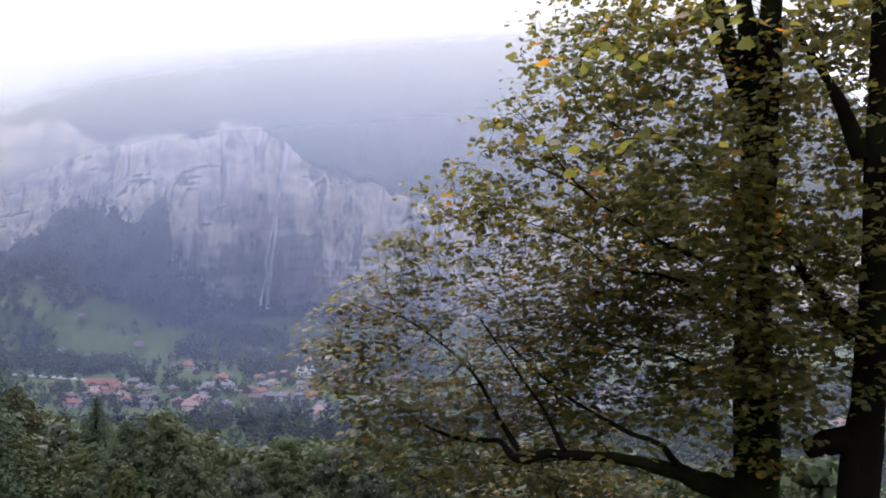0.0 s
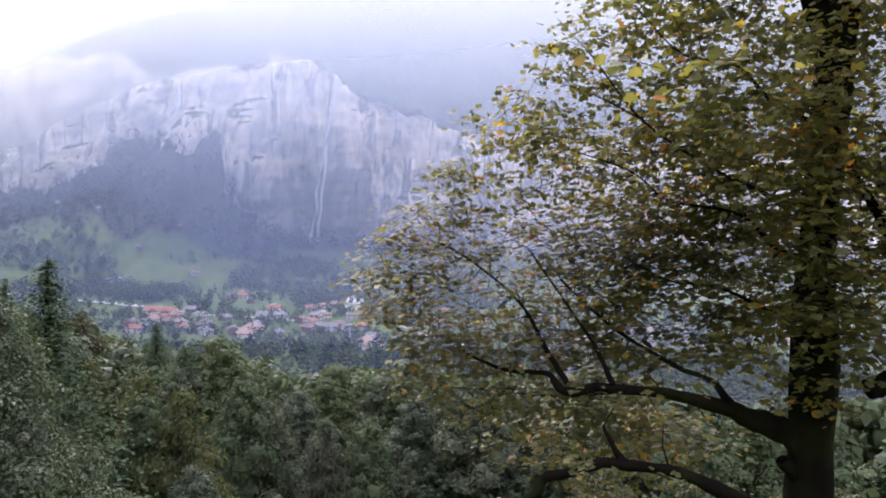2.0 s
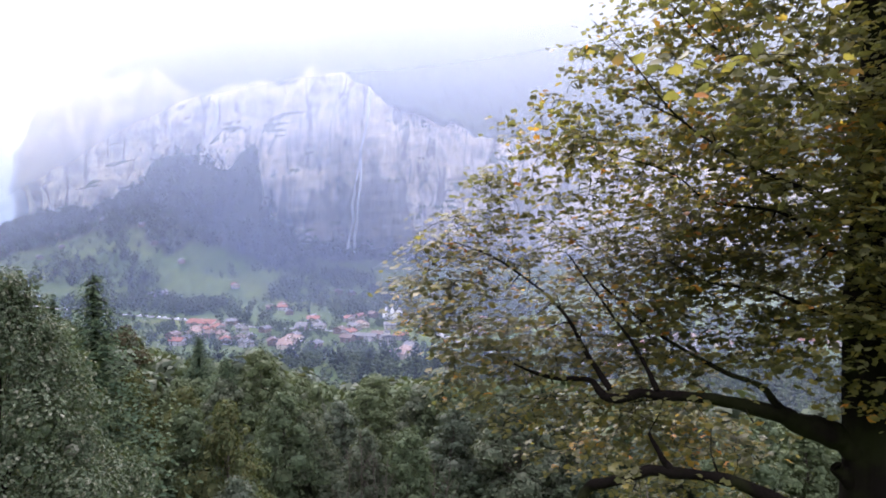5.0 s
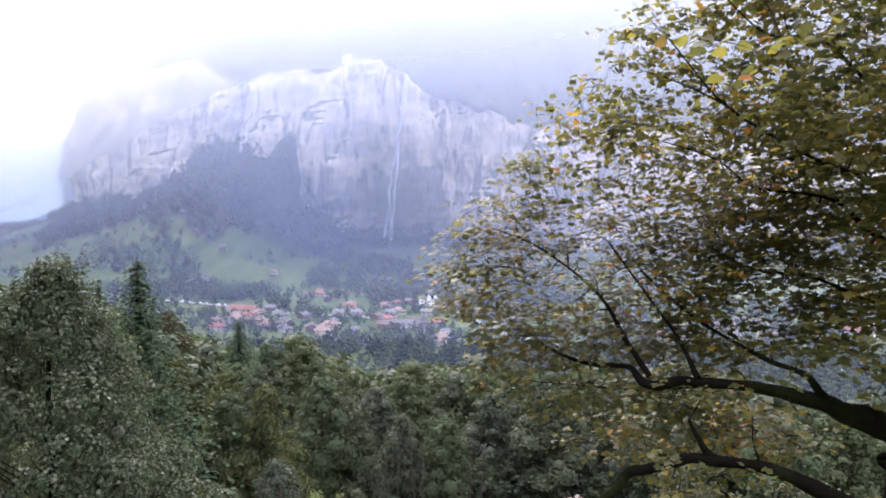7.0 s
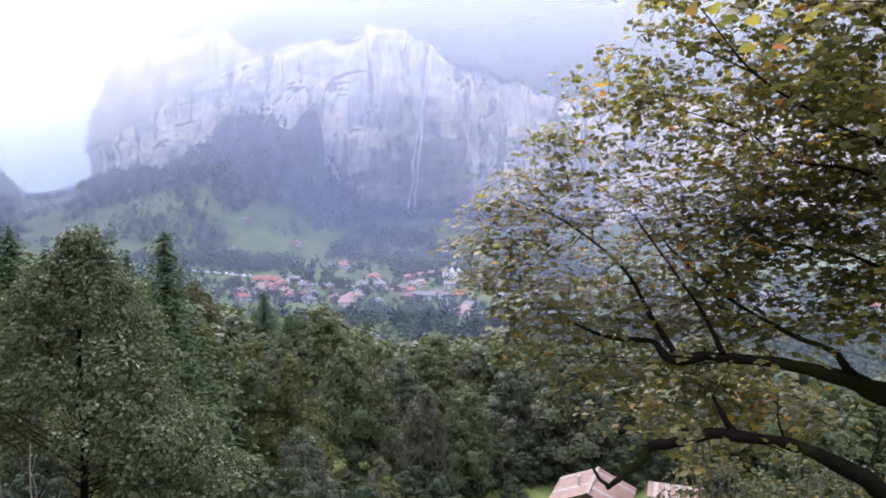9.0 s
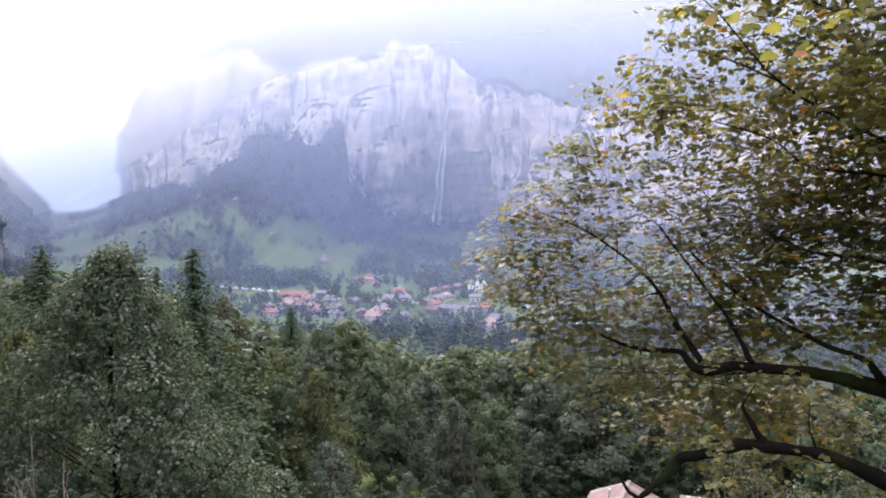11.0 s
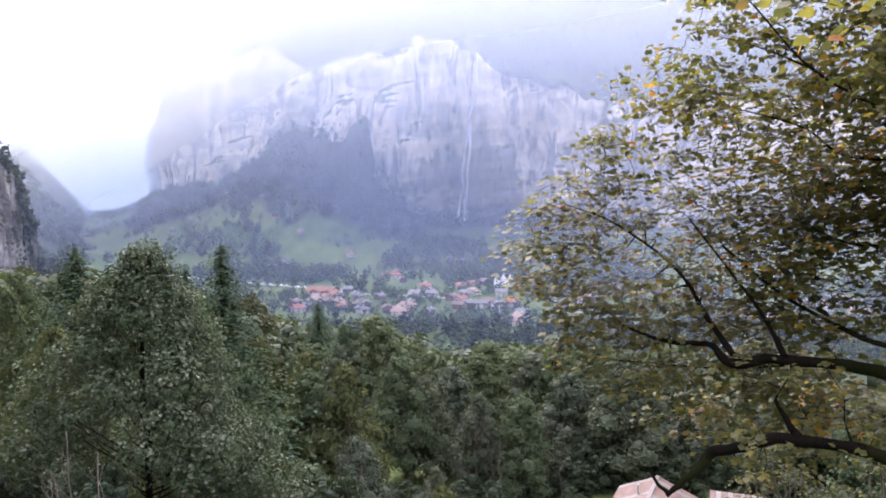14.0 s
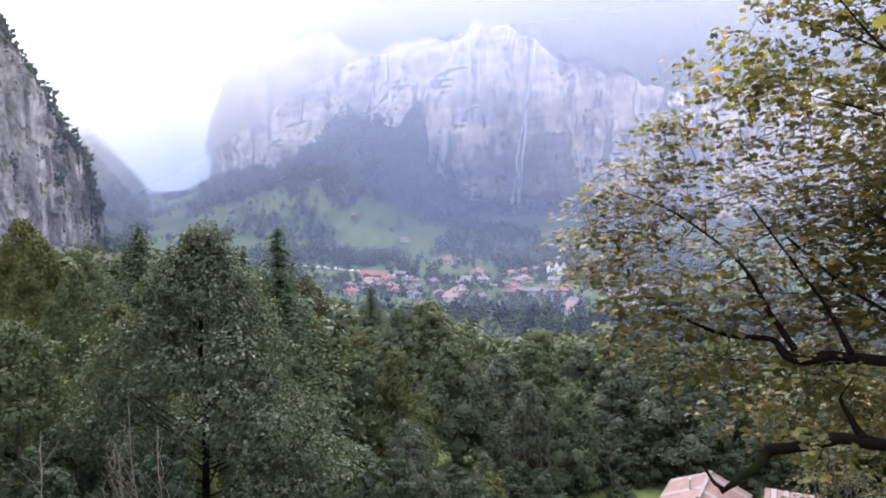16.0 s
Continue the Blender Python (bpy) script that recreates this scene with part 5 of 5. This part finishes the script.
crown = made("crown", raw_mesh("crown", own(W.reshape(-1, 3)), (SMALL_F[None] + (np.arange(len(rest)) * len(SMALL_V))[:, None, None]).reshape(-1, 4), True), M_NEAR_LEAF, near_tree)
tagged(crown, "green, olive, yellow and orange leaves", "", "", "stuff")

# ---- a second trunk close to it ----
second = empty("tree", 3.62, 3.84, land_at(3.62, 3.84), 0, "dark leaning tree trunk with a broken branch stub", "tree")


def second_part(name, pts, sides=12):
    line = smooth_line(pts, 9 * len(pts))
    line[:, :3] -= np.array(second.location)
    bumpy = line[:, 3] * (1 + 0.2 * fbm(np.arange(len(line)) / 4, 3.0, 181, 3))
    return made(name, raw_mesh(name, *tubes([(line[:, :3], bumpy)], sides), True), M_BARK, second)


second_part("trunk", [(3.58, 3.80, 126.0, 0.17), (3.60, 3.78, 127.6, 0.135), (3.62, 3.76, 128.7, 0.12), (3.69, 3.72, 129.6, 0.10), (3.74, 3.70, 131.2, 0.075), (3.8, 3.7, 133, 0.05)])
second_part("stub", [(3.62, 3.77, 129.05, 0.09), (3.47, 3.85, 129.02, 0.075), (3.35, 3.88, 128.98, 0.06)])
second_part("limb", [(3.62, 3.77, 129.7, 0.07), (3.45, 3.9, 129.95, 0.04), (3.3, 4.0, 130.25, 0.02), (3.15, 4.05, 130.5, 0.01)], 8)
second_part("limb", [(3.65, 3.75, 130.8, 0.06), (3.5, 3.8, 131.2, 0.035), (3.3, 3.9, 131.6, 0.015)], 8)

# ---- yellow-green shrubs just below the autumn tree ----
for n, (x, y, tall, w, seed) in enumerate(((4.7, 8.0, 3.7, 2.8, 301), (5.9, 7.2, 3.7, 2.8, 302), (4.3, 9.5, 4.0, 2.2, 303), (6.9, 9.3, 4.4, 3.2, 304), (8.3, 8.2, 4.4, 3.0, 305))):
    shrub = tree_thing(broadleaf(tall, w, 60, 62, 0.062, 0.2, seed, 0.85, 0.0, True, 0.6, 0.1), M_SHRUB, M_DRY, "thin shrub with small yellow-green leaves on the bank", "shrubs on the bank", True)
    shrub.name = "shrub"
    tagged(shrub, "", "shrub")
    shrub.matrix_basis = pose(x, y, land_at(x, y) - 0.1)

# ---- hut and sheds on the clearing ----


def hut():
    x, y = 18.8, 70.9
    z = land_at(x, y) - 0.2
    thing = empty("hut", x, y, z, -24, "weathered timber hut with a rusty tin roof on a meadow", "hut")
    w, d, h, r = 3.2, 2.7, 3.4, 1.35
    for name, sides in (("wall", (-w, -d, 0, w, -d + 0.15, h)), ("wall", (-w, d - 0.15, 0, w, d, h)), ("wall", (-w, -d + 0.15, 0, -w + 0.15, d - 0.15, h)), ("wall", (w - 0.15, -d + 0.15, 0, w, d - 0.15, h))):
        part(name, boxed(*sides), M_TIMBER, thing)
    for yy in (-d, d - 0.12):
        part("gable", prism(((-w, h), (w, h), (0, h + r)), yy, yy + 0.12), M_TIMBER, thing)
    over, slope = 0.75, r / w
    for sgn in (-1, 1):
        for k in range(9):
            a, b = -d - over + k * (2 * d + 2 * over) / 9, -d - over + (k + 1) * (2 * d + 2 * over) / 9 - 0.03
            pts = ((0, h + r + 0.06), (sgn * (w + over), h - over * slope + 0.06), (sgn * (w + over), h - over * slope + 0.14), (0, h + r + 0.14))
            part("roof_sheet", prism(pts, a, b), M_PALE_TIN if (k + (sgn > 0)) in (3, 8) else M_TIN, thing)
    part("ridge_cap", boxed(-0.2, -d - over, h + r + 0.12, 0.2, d + over, h + r + 0.2, bevel=0.03), M_PALE_TIN, thing)
    part("chimney_pipe", boxed(-1.4, -0.6, h + 0.6, -1.2, -0.4, h + r + 0.6, bevel=0.02), M_METAL, thing)
    part("door", boxed(-0.9, -d - 0.06, 0, 0.2, -d - 0.01, 2.0), M_BROWN_TILE, thing)
    part("cover_sheet", prism(((0.4, 0), (1.9, 0), (1.5, 1.2), (0.9, 2.3), (0.6, 1.5)), -d - 0.12, -d - 0.03), M_WHITE_SHEET, thing, "crumpled pale plastic sheet")
    for k in range(14):
        a = -w + k * 2 * w / 14
        part("board", boxed(a + 0.01, -d - 0.03, 0, a + 2 * w / 14 - 0.015, -d - 0.004, h), M_TIMBER, thing)
    return thing


hut()


def wood_shed():
    x, y = 27.6, 71.5
    thing = empty("wood_shed", x, y, land_at(x, y) - 0.15, -20, "low open shed stacked with firewood under a striped tin roof", "shed")
    w, d, h = 2.5, 1.0, 1.25
    for px in (-w, -w / 3, w / 3, w):
        part("post", boxed(px - 0.06, -d, 0, px + 0.06, -d + 0.12, h), M_TIMBER, thing)
    part("back_wall", boxed(-w, d - 0.08, 0, w, d, h + 0.3), M_TIMBER, thing)
    for k in range(10):
        a = -w - 0.3 + k * (2 * w + 0.6) / 10
        part("roof_sheet", prism(((-d - 0.5, h), (d + 0.2, h + 0.5), (d + 0.2, h + 0.56), (-d - 0.5, h + 0.06)), a, a + (2 * w + 0.6) / 10 - 0.04, "x"), M_PALE_TIN if k % 2 else M_TIN, thing)
    sh = np.random.default_rng(5)
    log = bmesh.new()
    bmesh.ops.create_cone(log, cap_ends=True, segments=7, radius1=0.085, radius2=0.08, depth=1.3, matrix=Matrix.Rotation(math.pi / 2, 4, "X"))
    log_me = bpy.data.meshes.new("log")
    log.to_mesh(log_me)
    log.free()
    log_me.materials.append(M_LOG)
    for r in range(6):
        for k in range(27):
            if 15 < k < 20 and r > 2:
                continue
            ob = new("log", log_me)
            ob.parent = thing
            ob.matrix_basis = pose(-w + 0.15 + k * 0.175 + (r % 2) * 0.08, -0.25 + sh.uniform(-0.06, 0.06), 0.1 + r * 0.165, 0, sh.uniform(0, 360), 0)
    part("board", boxed(0.55, -d - 0.05, 0.3, 1.5, -d, 0.85), M_WHITE_SHEET, thing, "pale board")


wood_shed()


def covered_heap(x, y, rx, ry, h, mat, label, seed):
    z = land_at(x, y) - 0.15
    u, v = np.meshgrid(np.linspace(0, 2 * np.pi, 40, endpoint=False), np.linspace(0, 1, 16), indexing="ij")
    lump = 1 + 0.35 * fbm(np.cos(u) * 2 + v * 3, np.sin(u) * 2, seed, 4)
    zz = h * np.sqrt(np.clip(1 - v ** 2.4, 0, 1)) * lump
    V = np.stack([np.cos(u) * rx * v * lump, np.sin(u) * ry * v * lump, zz], -1).reshape(-1, 3)
    i, j = np.meshgrid(np.arange(40), np.arange(15), indexing="ij")
    F = np.stack([i * 16 + j, i * 16 + j + 1, (i + 1) % 40 * 16 + j + 1, (i + 1) % 40 * 16 + j], -1).reshape(-1, 4)
    ob = made("covered_heap", raw_mesh("covered_heap", V, F, True), mat)
    ob.matrix_world = pose(x, y, z)
    return tagged(ob, label, "covered heap")


covered_heap(33.0, 70.6, 1.9, 1.0, 1.3, M_SHEET, "heap under a crumpled blue-grey tarpaulin on the meadow", 191)
covered_heap(37.6, 68.3, 2.3, 1.2, 1.5, M_WHITE_SHEET, "heap under a pale plastic sheet on the meadow", 192)
covered_heap(41.8, 66.0, 1.8, 1.1, 0.9, M_SHEET, "low heap under a grey sheet on the meadow", 193)


def garden_chair(x, y, turn):
    thing = empty("garden_chair", x, y, land_at(x, y), turn, "white plastic garden chair standing on the meadow", "chair")
    part("seat", boxed(-0.25, -0.25, 0.42, 0.25, 0.25, 0.47, bevel=0.02), M_PLASTIC, thing)
    part("backrest", prism(((0.21, 0.47), (0.25, 0.47), (0.34, 0.95), (0.30, 0.95)), -0.24, 0.24, "x"), M_PLASTIC, thing)
    for sx in (-1, 1):
        for sy in (-1, 1):
            part("leg", boxed(sx * 0.22 - 0.025, sy * 0.22 - 0.025, 0, sx * 0.22 + 0.025, sy * 0.22 + 0.025, 0.42), M_PLASTIC, thing)


garden_chair(13.0, 71.6, 160)

# bare stalks and dead trees among the green
def bare_tree(x, y, tall, limbs, seed, label, radius=0.09, bark_mat=M_GREY_BARK):
    b = np.random.default_rng(seed)
    thing = empty("bare_tree", x, y, land_at(x, y) - 0.2, 0, label, "dead tree", "bare stems on the slope")
    zs = np.linspace(0, tall, 9)
    stem = np.stack([fbm(zs / 4, 1.0, seed) * 0.7, fbm(zs / 4, 7.0, seed) * 0.7, zs], 1)
    made("trunk", raw_mesh("trunk", *tubes([(stem, np.linspace(radius, 0.02, 9))], 6), True), bark_mat, thing)
    lines = []
    for k in range(limbs):
        h = b.uniform(0.25, 0.95)
        base = np.array([np.interp(h * tall, zs, stem[:, q]) for q in range(3)])
        a, ln = b.uniform(0, 6.28), tall * (1.05 - h) * 0.45 + 0.3
        tip = base + np.array([math.cos(a) * ln * 0.6, math.sin(a) * ln * 0.6, ln * 0.8])
        lines.append((smooth_line([base, (base + tip) / 2 + b.normal(size=3) * 0.1 * ln, tip], 6), np.linspace(radius * 0.4, 0.008, 6)))
    tagged(made("branchwork", raw_mesh("branchwork", *tubes(lines, 4), True), bark_mat, thing), "", "", "", "stuff")


for n, (x, y, h) in enumerate(((3.2, 77.0, 11.5), (1.6, 78.0, 12.5), (4.2, 76.0, 10.0), (9.5, 78.5, 9.5), (11.0, 79.0, 9.0), (0.2, 77.5, 11.0))):
    bare_tree(x, y, h, 13, 200 + n, "bare grey leafless tree among the green", 0.09)
for n, (x, y, h) in enumerate(((-6.9, 47.5, 7.4), (-7.4, 47.2, 6.4), (-6.5, 47.0, 5.8), (-2.3, 47.5, 5.6), (-2.9, 47.2, 5.0), (-1.9, 47.8, 4.6), (-14.4, 26.3, 8.2), (-13.7, 26.6, 7.2), (-15.2, 26.0, 6.8), (-17.4, 24.5, 7.0))):
    bare_tree(x, y, h, 14, 220 + n, "thin dry bare stems of a bush", 0.02, M_DRY)

# ---- the village ----


def house(w, d, h, r, wall, roof, label, storeys=2, kind="house"):
    """A chalet: walls, an overhanging roof, a chimney, windows with frames, a balcony."""
    thing = empty(kind, 0, 0, -500, 0, label, "house", "houses of the village")
    part("wall", prism(((-w, 0), (w, 0), (w, h), (0, h + r), (-w, h)), -d, d), wall, thing)
    k = r / w
    for sgn in (-1, 1):
        o = 1.3
        part("roof", prism(((0, h + r + 0.05), (sgn * (w + o), h - o * k + 0.05), (sgn * (w + o), h - o * k + 0.4), (0, h + r + 0.42)), -d - 1.2, d + 1.2), roof, thing)
    part("chimney", boxed(w * 0.35, d * 0.2, h, w * 0.35 + 0.8, d * 0.2 + 0.8, h + r + 0.9), M_PLASTER, thing)
    for f in range(storeys):
        z = 1.0 + f * 2.7
        for q in (-0.6, 0.0, 0.6):
            frame_ob = part("window", boxed(q * w - 0.6, -d - 0.09, z, q * w + 0.6, -d - 0.01, z + 1.4), M_PLASTER, thing)
            part("pane", boxed(q * w - 0.48, -d - 0.12, z + 0.12, q * w + 0.48, -d - 0.095, z + 1.28), M_GLASS, frame_ob)
        for q in (-0.5, 0.5):
            part("window", boxed(w + 0.01, q * d - 0.6, z, w + 0.09, q * d + 0.6, z + 1.4), M_GLASS, thing)
            part("window", boxed(-w - 0.09, q * d - 0.6, z, -w - 0.01, q * d + 0.6, z + 1.4), M_GLASS, thing)
    part("balcony", boxed(-w * 0.9, -d - 1.1, 3.1, w * 0.9, -d - 0.13, 3.25), M_TIMBER, thing)
    part("railing", boxed(-w * 0.9, -d - 1.1, 3.26, w * 0.9, -d - 1.0, 4.1), M_TIMBER, thing)
    return thing


HOUSES = [house(5.0, 6.0, 5.6, 2.3, M_TIMBER, M_BROWN_TILE, "brown timber chalet with a brown tiled roof"),
          house(5.5, 6.5, 5.4, 2.4, M_PLASTER, M_TILE, "white chalet with a red tiled roof"),
          house(6.0, 7.5, 5.4, 2.5, M_CREAM, M_PINK_TILE, "cream house with a pale pinkish tiled roof"),
          house(5.0, 6.0, 5.8, 2.2, M_PLASTER, M_SLATE, "white house with a grey slate roof"),
          house(4.5, 5.5, 5.0, 2.2, M_TIMBER, M_SLATE, "dark timber chalet with a grey roof"),
          house(9.0, 16.0, 6.0, 3.4, M_CREAM, M_TILE, "long cream building with a large red roof")]


def stand(k, x, y, turn):
    return copy_thing(HOUSES[k], pose(x, y, land_at(x, y) - 0.3, 0, 0, turn))


for k, x, y, turn in ((5, -162, 868, 70), (1, -140, 842, 20), (2, -128, 790, 35), (1, -119, 752, 10), (0, -108, 760, -20), (4, -98, 775, 15), (3, -97, 735, 40), (2, -57, 718, 70), (0, -72, 740, 10), (1, -150, 820, -30),
                       (0, 1, 752, 60), (4, 14, 766, 75), (3, 24, 756, 80), (0, 33, 772, 70), (1, 56, 762, 80), (2, 46, 662, 65), (2, 58, 680, 30), (4, 62, 706, 45)):
    stand(k, x, y, turn)
for k, x, y, turn in ((1, 128, 776, 20), (3, 122, 828, 0), (4, 112, 842, 10), (2, 140, 792, 35), (0, 96, 880, 40), (3, 70, 905, 15), (3, -276, 1100, 30), (3, -261, 1104, 0), (4, -250, 1171, 20), (1, -167, 1144, 20), (4, -515, 1328, 30), (0, -12, 1155, 10), (4, 8, 1150, 30), (3, 74, 1135, 0), (4, 96, 1140, 10), (3, 135, 1144, 20), (0, -100, 1010, 30), (1, -88, 1040, 10),
                       (2, 140, 540, 30), (1, 160, 548, 60), (0, 128, 560, 10), (0, -300, 1215, 10), (4, -205, 1240, 20)):
    stand(k, x, y, turn)
v_rng = np.random.default_rng(12)
taken = []
for cx, cy, rx, ry, n in ((340, 690, 75, 60, 22), (470, 690, 80, 60, 20), (480, 570, 60, 45, 16), (230, 800, 70, 60, 16), (170, 520, 60, 35, 9), (-60, 800, 70, 60, 9), (20, 830, 60, 50, 7), (-40, 900, 90, 60, 9), (60, 980, 110, 60, 12), (-170, 790, 50, 40, 8), (250, 600, 60, 40, 9)):
    for _ in range(n):
        x, y = cx + v_rng.normal() * rx * 0.55, cy + v_rng.normal() * ry * 0.55
        if all(math.hypot(x - a, y - b) > 17 for a, b in taken):
            taken.append((x, y))
            stand(int(v_rng.integers(0, 5)), x, y, float(v_rng.uniform(-40, 90)))
# scattered barns on the meadows under the rock
for x, y in ((-420, 1350), (-520, 1430), (-610, 1500), (-330, 1260), (-700, 1620), (-480, 1330), (-790, 1560), (-860, 1700)):
    stand(4 if x > -500 else 0, x, y, (x * 0.7) % 90)

# the white house with pointed gables, and the towered house
gabled = empty("gabled_house", 57, 912, land_at(57, 912) - 0.3, -10, "large white house with three pointed gables", "house")
part("wall", boxed(-12, -6, 0, 12, 6, 9), M_WHITE_WALL, gabled)
for q in (-8, 0, 8):
    part("gable", prism(((q - 4, 9.0), (q + 4, 9.0), (q, 16)), -6.3, 3), M_WHITE_WALL, gabled)
    for sgn in (-1, 1):
        part("roof", prism(((q, 16.1), (q + sgn * 4.3, 8.7), (q + sgn * 4.3, 9.1), (q, 16.5)), -6.1, 3.2), M_SLATE, gabled)
    for z in (2, 5.5):
        part("window", boxed(q - 0.9, -6.1, z, q + 0.9, -6.01, z + 1.8), M_GLASS, gabled)
tower = empty("towered_house", 39, 727, land_at(39, 727) - 0.3, 15, "white towered house with a pointed grey roof", "house")
part("wall", boxed(-6, -5, 0, 6, 5, 8.5), M_PLASTER, tower)
part("roof", prism(((-6.8, 8.5), (6.8, 8.5), (4, 11), (-4, 11)), -5.8, 5.8), M_SLATE, tower)
part("tower", boxed(-2.4, -5.4, 8, 2.4, -0.6, 13.5), M_PLASTER, tower)
bm = bmesh.new()
bmesh.ops.create_cone(bm, cap_ends=True, segments=4, radius1=4.2, radius2=0.1, depth=5, matrix=Matrix.Translation((0, -3, 16)) @ Matrix.Rotation(math.pi / 4, 4, "Z"))
part("spire", bm, M_SLATE, tower)
for z in (1.2, 4.0, 6.4):
    for q in (-4, -1.4, 1.4, 4):
        part("window", boxed(q - 0.7, -5.1, z, q + 0.7, -5.01, z + 1.5), M_GLASS, tower)

# roads
def road(name, points, width, material, label):
    line = smooth_line(points, 90)
    d = np.gradient(line, axis=0)
    n = np.stack([-d[:, 1], d[:, 0]], 1) / np.linalg.norm(d, axis=1)[:, None]
    rows = []
    for off, dz in ((-0.5, -0.6), (-0.5, 0.35), (0.5, 0.35), (0.5, -0.6)):
        p = line + n * width * off
        rows.append(np.stack([p[:, 0], p[:, 1], land(line[:, 0], line[:, 1]) + dz + 0.2], 1))
    V = np.stack(rows, 1).reshape(-1, 3)
    i = np.arange(89)[:, None] * 4
    F = np.concatenate([i + [0, 1, 5, 4], i + [1, 2, 6, 5], i + [2, 3, 7, 6]])
    return tagged(made(name, raw_mesh(name, V, F), material), label, "road", "", "structure")


road("road", [(-520, 1120), (-274, 976), (-189, 922), (-110, 866), (-40, 838), (20, 800)], 7, M_ASPHALT, "pale road along the valley meadows")
road("road", [(70, 910), (83, 863), (98, 800), (109, 754), (125, 700), (170, 640)], 9, M_ASPHALT, "pale road bending through the village")
road("road", [(300, 800), (200, 720), (110, 742)], 6, M_ASPHALT, "pale side road in the village")


def car(colour):
    thing = empty("car", 0, 0, -500, 0, "parked car beside the valley road", "car", "cars along the road")
    part("body", prism(((-2.1, 0.35), (2.1, 0.35), (2.1, 0.9), (1.3, 1.0), (0.7, 1.5), (-1.3, 1.5), (-1.9, 1.0), (-2.1, 0.95)), -0.85, 0.85), colour, thing)
    part("window", prism(((1.15, 1.02), (0.66, 1.44), (-1.25, 1.44), (-1.75, 1.02)), -0.87, 0.87), M_GLASS, thing)
    for sx in (-1.3, 1.3):
        for sy in (-0.85, 0.7):
            wheel = bmesh.new()
            bmesh.ops.create_cone(wheel, cap_ends=True, segments=12, radius1=0.34, radius2=0.34, depth=0.2, matrix=Matrix.Translation((sx, sy + 0.08, 0.34)) @ Matrix.Rotation(math.pi / 2, 4, "X"))
            part("wheel", wheel, M_GLASS, thing)
    return thing


CARS = [car(M_PLASTIC), car(M_METAL), car(M_SLATE)]
for n in range(18):
    f = n / 17
    x, y = -262 + 150 * f, 968 - 100 * f
    copy_thing(CARS[n % 3], pose(x + 3, y + 6, land_at(x, y) + 0.1, 0, 0, 146))
for ob in [*HOUSES, *CARS, *T_GREEN, *T_SPRUCE, *T_WIDE, *T_BUSH, *T_THICK, *T_FINE]:
    for o in (*ob.children_recursive, ob):
        bpy.data.objects.remove(o)

# ---- single leaves of the near tree ----
leaf_me = raw_mesh("leaf", LEAF_V, LEAF_F, True)
leaf_me.materials.append(M_NEAR_LEAF)
for n in near_ones:
    ob = new("leaf", leaf_me)
    ob.parent = crown
    m = Matrix((*zip(la[n], lb[n], lc[n]),)).to_4x4()
    ob.matrix_basis = Matrix.Translation(own(leaf_at[n])) @ m @ Matrix.Diagonal((leaf_size[n],) * 3 + (1,))
